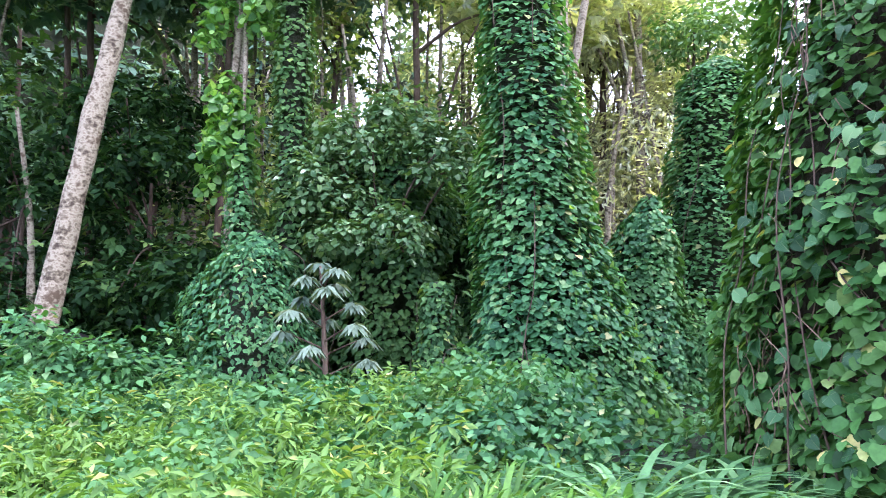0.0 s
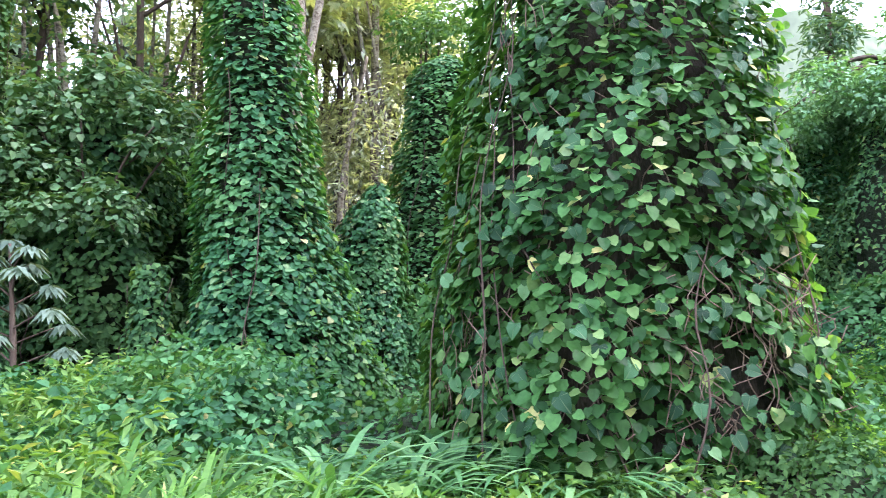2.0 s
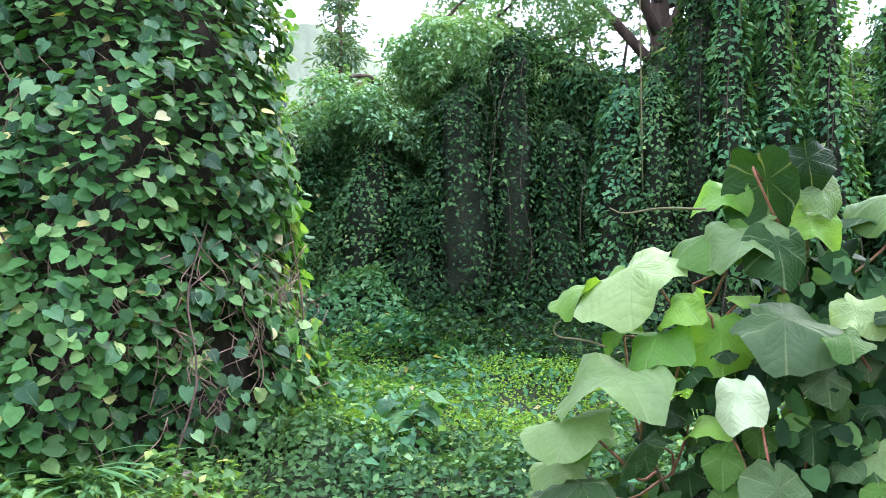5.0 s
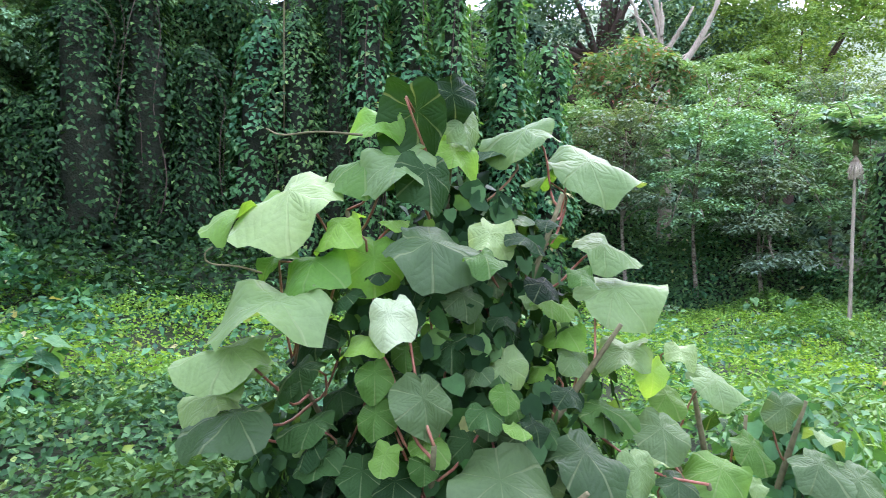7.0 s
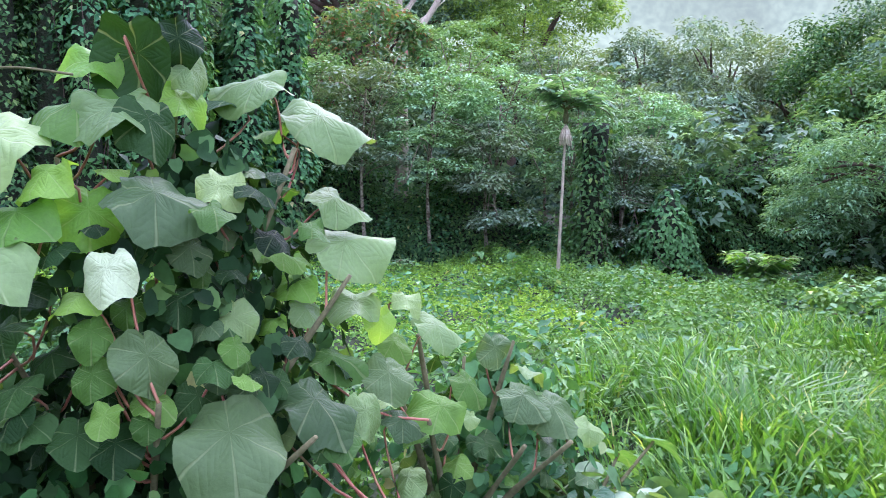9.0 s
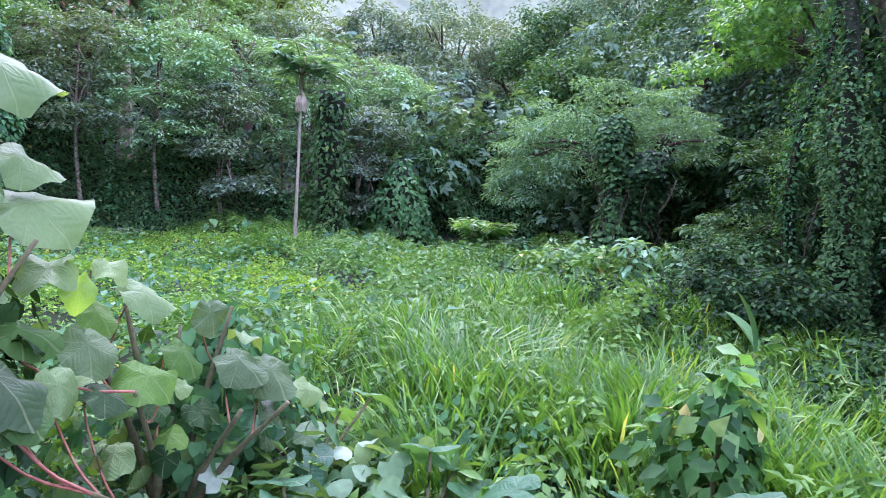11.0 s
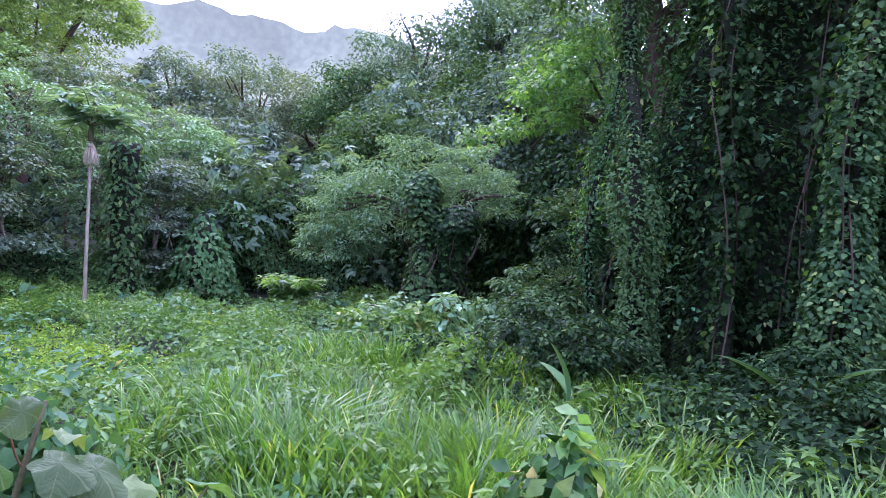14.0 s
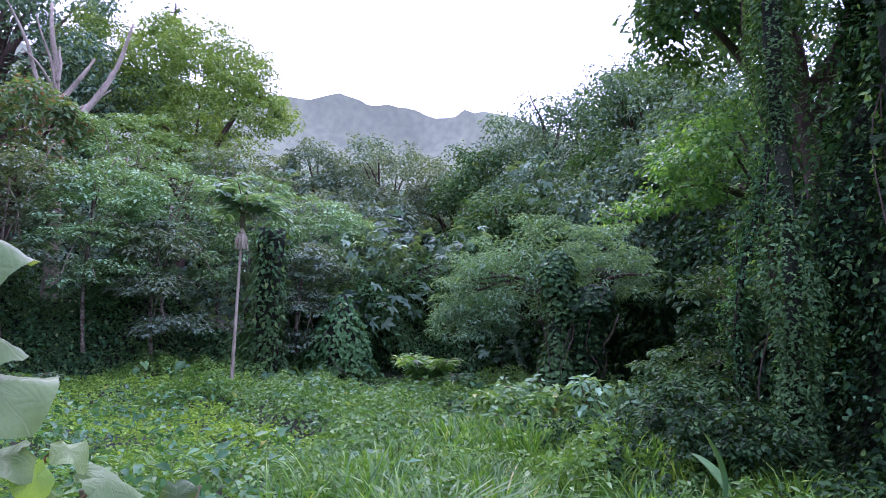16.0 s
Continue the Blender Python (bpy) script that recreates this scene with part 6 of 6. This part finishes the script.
# ---- small plants in the clearing ----
def arrow_plant(x, y, label, n, size, height, group=""):
    g = float(gz(x, y))
    ob = thing("arrow_leaf_plant", (x, y, g), label, "plant", group)
    for k in range(n):
        a = k * 2.4 + U(-0.4, 0.4)
        out = np.array([math.cos(a), math.sin(a), 0])
        e = np.array([x, y, g]) + out * height * U(0.25, 0.6) + np.array([0, 0, height * U(0.7, 1.05)])
        stalk = part("leaf_stalk", tube([(x, y, g), (x + out[0] * 0.06, y + out[1] * 0.06, g + height * 0.5), e], [0.012, 0.007], 5, 8), M_STEM, ob)
        set_leaf(ARROW[k % 2], stalk, e, out + np.array([0, 0, -0.45]), np.array([0, 0, 1.0]) + out * 0.35 + jit(1, 0.15)[0], size * U(0.75, 1.15))


arrow_plant(4.95, 4.75, "arrow-leaved plant in the weeds beside the wrapped trunk", 7, 0.36, 0.42)
arrow_plant(2.15, -1.8, "broad arrow-leaved plant at the verge", 5, 0.34, 0.46)
arrow_plant(3.8, -0.65, "heart-leaved plant in the grass", 7, 0.26, 0.55)
arrow_plant(3.1, -0.95, "heart-leaved plant in the grass", 6, 0.27, 0.48)
arrow_plant(2.95, -0.45, "heart-leaved plant in the grass", 6, 0.3, 0.5)
arrow_plant(2.6, -1.25, "heart-leaved plant in the grass", 5, 0.25, 0.48)
arrow_plant(2.45, 1.75, "arrow-leaved plant below the broad shrub", 5, 0.38, 0.4)
arrow_plant(-0.75, 5.9, "broad arrow-leaved plant in the verge weeds", 4, 0.34, 0.35)
arrow_plant(2.9, -4.7, "dark arrow-leaved plant below hanging creepers", 2, 0.26, 0.45)
for k, (x, y) in enumerate([(15.6, -3.2), (15.9, -4.2), (16.2, -5.3), (15.8, -1.6), (16.2, -0.9), (16.0, -3.6)]):
    arrow_plant(x, y, "elephant-ear plant at the meadow's far edge", 6, 0.22, 0.42, "elephant-ears at the meadow's far edge")


def strap_clump(x, y, label, n, h, mat, tpl, group, category="plant", single=None):
    g = float(gz(x, y))
    ob = thing("strap_leaf_clump", (x, y, g), label, category, group)
    a, r = U(0, 6.283, n), U(0.0, 0.12, n)
    p = np.column_stack([x + r * np.cos(a), y + r * np.sin(a), np.full(n, g)])
    d = np.column_stack([np.cos(a), np.sin(a), np.zeros(n)])
    if single:
        for k in range(n):
            set_leaf(single, ob, p[k], d[k], np.array([0, 0, 1.0]) + d[k] * U(0.0, 0.7), U(h * 0.7, h * 1.1), "strap_leaf")
        return
    part("strap_leaves", leaves(tpl, p, np.array([0, 0, 1.0]) + d * U(0.0, 0.7, n)[:, None], d, U(h * 0.7, h * 1.1, n)), mat, ob, kind="stuff")


STRAP = t_blade(0.036, 0.6, 0.3, 7)
M_STRAP = leaf_mat("strap_leaf", [(0.0, (0.05, 0.17, 0.04)), (0.6, (0.10, 0.27, 0.06)), (1.0, (0.18, 0.36, 0.09))], rough=0.5, spec=0.35, glow=0.32, per_object=True)
STRAP_LEAF = mesh_of("strap_leaf", *STRAP, M_STRAP)
for x, y, h in [(1.35, 5.55, 0.6), (0.5, 5.05, 0.55), (2.15, 5.15, 0.5), (1.75, 5.3, 0.5), (0.95, 5.4, 0.5), (0.2, 5.5, 0.45), (-0.3, 5.2, 0.45), (2.5, 5.0, 0.4), (-0.9, 5.4, 0.4), (1.0, 4.9, 0.4)]:
    strap_clump(x, y, "clump of arching strap-shaped leaves by the path", 60, h * 1.5, M_GRASS, STRAP, "strap-leaved clumps at the verge", single=STRAP_LEAF)
for x, y, h in [(5.15, -1.9, 0.85), (5.35, -2.3, 0.7), (6.1, -3.15, 0.8), (5.9, -2.9, 0.6), (4.4, -2.9, 0.6)]:
    strap_clump(x, y, "arching tussock of fine dark grass", 260, h, M_GRASS, t_blade(0.012, 0.7, 0.3), "grass tussocks", "grass")


def frond_plant(x, y, label, n, size, mat, rise, category="fern"):
    g = float(gz(x, y))
    ob = thing("fern", (x, y, g), label, category, "ferns")
    for k in range(n):
        a = k * 2.4 + U(-0.3, 0.3)
        out = np.array([math.cos(a), math.sin(a), 0])
        frond_part(frond_geom((x, y, g + 0.15), out, size * U(0.8, 1.15), rise * U(0.5, 1.3), 16, 0.14, 0.4), mat, ob)


frond_plant(14.6, -6.05, "bright green fern rosette at the meadow's edge", 18, 1.0, M_BRIGHT, 4.5)
for x, y in [(16.3, 0.9), (16.6, 1.8), (15.9, -7.4), (-4.9, 8.2), (-3.6, 8.6), (12.2, -6.6)]:
    frond_plant(x, y, "dark green fern at the forest's edge", 9, 0.6, M_FEATHER, 0.8)


def paddle_plant(x, y, label, n, size):
    """Upright paddle-shaped leaves, as of a young banana."""
    g = float(gz(x, y))
    ob = thing("paddle_leaf_plant", (x, y, g), label, "plant", "paddle-leaved plants")
    for k in range(n):
        a = k * 2.4 + 1.0
        out = np.array([math.cos(a), math.sin(a), 0])
        base = np.array([x, y, g + 0.15])
        me = PADDLE
        stalk = part("leaf_stalk", tube([(x, y, g), base + out * 0.05 + (0, 0, size * 0.3)], [0.02, 0.012], 6, 6), M_STEM, ob)
        set_leaf(me, stalk, base + out * 0.05 + np.array([0, 0, size * 0.3]), out * U(0.25, 0.8) + np.array([0, 0, 1.0]), out * -0.6 + np.array([0, 0, 0.5]) + jit(1, 0.3)[0], size)


def paddle_mesh():
    rows, v, f = 9, [], []
    for i in range(rows):
        s = i / (rows - 1)
        w = 0.13 * math.sin(math.pi * min(1, 0.06 + 0.94 * s)) ** 0.55
        z = -0.35 * s * s
        v += [(-w, s, z + 0.35 * w), (0, s, z), (w, s, z + 0.35 * w)]
    for i in range(rows - 1):
        a = 3 * i
        f += [(a, a + 1, a + 4), (a, a + 4, a + 3), (a + 1, a + 2, a + 5), (a + 1, a + 5, a + 4)]
    return mesh_of("paddle_leaf", np.array(v), np.array(f), M_TARO)


PADDLE = paddle_mesh()
paddle_plant(5.2, -4.45, "paddle-leaved plant at the grass's edge", 3, 0.5)
paddle_plant(5.7, -4.95, "paddle-leaved plant at the grass's edge", 2, 0.32)
paddle_plant(3.8, -5.4, "young plant with long paddle leaves under creepers", 3, 0.62)
paddle_plant(7.6, -5.9, "paddle-leaved plant at the grass's edge", 3, 0.4)
paddle_plant(3.9, -3.15, "paddle-leaved plant at the grass's edge", 2, 0.34)

# leafy bush in the foreground grass, and low bushes before the stump
foreground_bush = thing("small_bush", (2.9, -2.1, float(gz(2.9, -2.1))), "small bush with dark drooping leaves and yellow-green young tips", "bush")
part("stem", tube([(2.9, -2.1, 0.0), (2.92, -2.1, 0.3), (2.9, -2.12, 0.6)], [0.015, 0.008], 6, 8), M_STEM, foreground_bush)
p, out = on_column([(2.9, -2.1, 0.05), (2.9, -2.1, 0.45), (2.9, -2.12, 0.7)], [0.22, 0.24, 0.1], 420, 0.4, 35, 0.25)
part("old_foliage", hanging(OVAL_NEAR, p - out * U(0, 0.12, len(p))[:, None], out, U(0.07, 0.125, len(p)), 0.8, 0.45), M_VINE_BIG, foreground_bush, "dark drooping leaves", kind="stuff")
p = np.array([2.9, -2.12, 0.7]) + jit(34, 0.06)
part("bright_foliage", spreading(OVAL_NEAR, p, unit(jit(34, 1.0) * (1, 1, 0.5)), U(0.08, 0.14, 34), 0.7, 0.4), M_BRIGHT, foreground_bush, "yellow-green young leaves", kind="stuff")
for k, (x, y, r) in enumerate([(8.3, -4.9, 0.35), (7.9, -5.4, 0.45), (8.7, -4.4, 0.3), (9.4, -5.0, 0.4)]):
    tree("low_bush", "low round bush before the creeper stump", [(x, y, -0.1), (x, y, 0.15), (x, y, 0.3)], [0.03, 0.025, 0.02], [((x, y, 0.25), (r, r, r * 0.9), 24, 0.14, 26)], OVAL, (0.08, 0.14), M_SHRUB if k % 2 else M_WEED, M_STEM, group="low bushes in the clearing", category="bush", limbs=3, seed=130 + k)


def silver_tree(x, y):
    """A young tree with tiers of grey-green feathery leaves."""
    g = float(gz(x, y))
    ob = thing("silver_leaved_sapling", (x, y, g), "young tree with flat tiers of grey-green feathery leaves", "tree")
    part("trunk", tube([(x + 0.05, y, g), (x + 0.02, y, 1.4), (x - 0.05, y, 2.45)], [0.045, 0.035, 0.015], 8, 12, 0.1), M_BARK, ob)
    for k in range(15):
        z = 1.2 + 1.2 * (k / 14)
        a = k * 2.4
        ln = 0.66 * (1.1 - 0.85 * (k / 14) ** 1.5) * U(0.75, 1.0)
        out = np.array([math.cos(a), math.sin(a), 0])
        e = np.array([x, y, z]) + out * ln + np.array([0, 0, 0.1])
        part("branch", tube([(x, y, z - 0.12), np.array([x, y, z]) + out * ln * 0.5, e], [0.012, 0.006], 5, 7), M_BARK, ob)
        m = 22
        b = a + np.linspace(-2.9, 2.9, m)
        d = np.stack([np.cos(b), np.sin(b), U(-0.5, -0.2, m)], 1)
        part("leaf_fan", leaves(t_oval(0.15), np.repeat(e[None], m, 0) + jit(m, 0.012), np.array([0, 0, 1.0]) + d * 0.45 + jit(m, 0.06), d, U(0.22, 0.3, m)), M_SILVER, ob)


silver_tree(-2.95, 8.85)


def stone(x, y, sx, sy, sz, label, seed):
    z = float(gz(x, y))
    ob = part("stone", blob((x, y, z + sz * 0.3), (sx, sy, sz), 0.25, seed, 16, 10, size=0.12), M_STONE, None, label)
    tagged(ob, category="stone")


stone(1.45, 5.45, 0.16, 0.1, 0.1, "weathered brown stone at the foot of the trunk", 1)
stone(2.85, 5.0, 0.3, 0.08, 0.08, "dark flat stone among weeds", 2)
stone(6.95, -5.2, 0.25, 0.12, 0.08, "pale stone in the grass", 3)
tagged(part("bare_patch", blob((2.3, 4.75, float(gz(2.3, 4.75)) - 0.02), (0.9, 0.35, 0.05), 0.2, 4, 24, 8, size=0.3), M_EARTH, None, "bare trodden brown earth beside the verge", kind="structure"), category="ground")

# hanging cord and loose vine tips
cord = thing("hanging_vine", (12.3, 6.95, 6.5), "thin bare vine hanging straight before the creeper wall", "vine")
part("strand", tube([(12.3, 6.95, 9.0), (12.31, 6.95, 6.0), (12.3, 6.95, 3.4)], [0.018, 0.014], 5, 12, 0.2), M_STEM, cord)


# ---- dry twigs at the foot of the nearest wrapped trunk ----
near_tree = bpy.data.objects["vine_covered_tree"]
strands = []
for k in range(320):
    a, z = U(3.3, 6.2), U(0.3, 4.2) if k < 110 else U(0.2, 1.6)
    r = (2.0 - 0.19 * z) * U(0.86, 0.97)
    pts = [np.array([3.15 + r * math.cos(a + U(-0.06, 0.06) * i), 6.78 + r * math.sin(a + U(-0.06, 0.06) * i), z + 0.16 * i]) for i in range(4)]
    strands.append(tube(pts, [0.006, 0.004], 4, 8))
part("dry_stem_tangle", join(*strands), M_DRY_STEM, near_tree, "tangle of thin dead brown vine stems", kind="stuff")

# ---- single leaves on the nearest wrapped trunk ----
SINGLE = [mesh_of("vine_leaf", *t_heart(c), M_VINE_PIECE, False) for c in (0.0, 0.12, 0.25)]
p, out = on_column([(3.15, 6.75, 0.2), (3.12, 6.8, 1.6), (3.2, 6.9, 3.2), (3.25, 7.0, 4.8)], [2.0, 1.86, 1.56, 1.24], 1400, 0.1, 3)
pick = np.flatnonzero((out[:, 1] < -0.1) & (p[:, 2] > 0.5))[:300]
for k, i in enumerate(pick):
    set_leaf(SINGLE[k % 3], near_tree, p[i], np.array([0, 0, -0.8]) + out[i] * 0.45 + jit(1, 0.6)[0], out[i] + np.array([0, 0, 0.5]) + jit(1, 0.4)[0], U(0.08, 0.14))
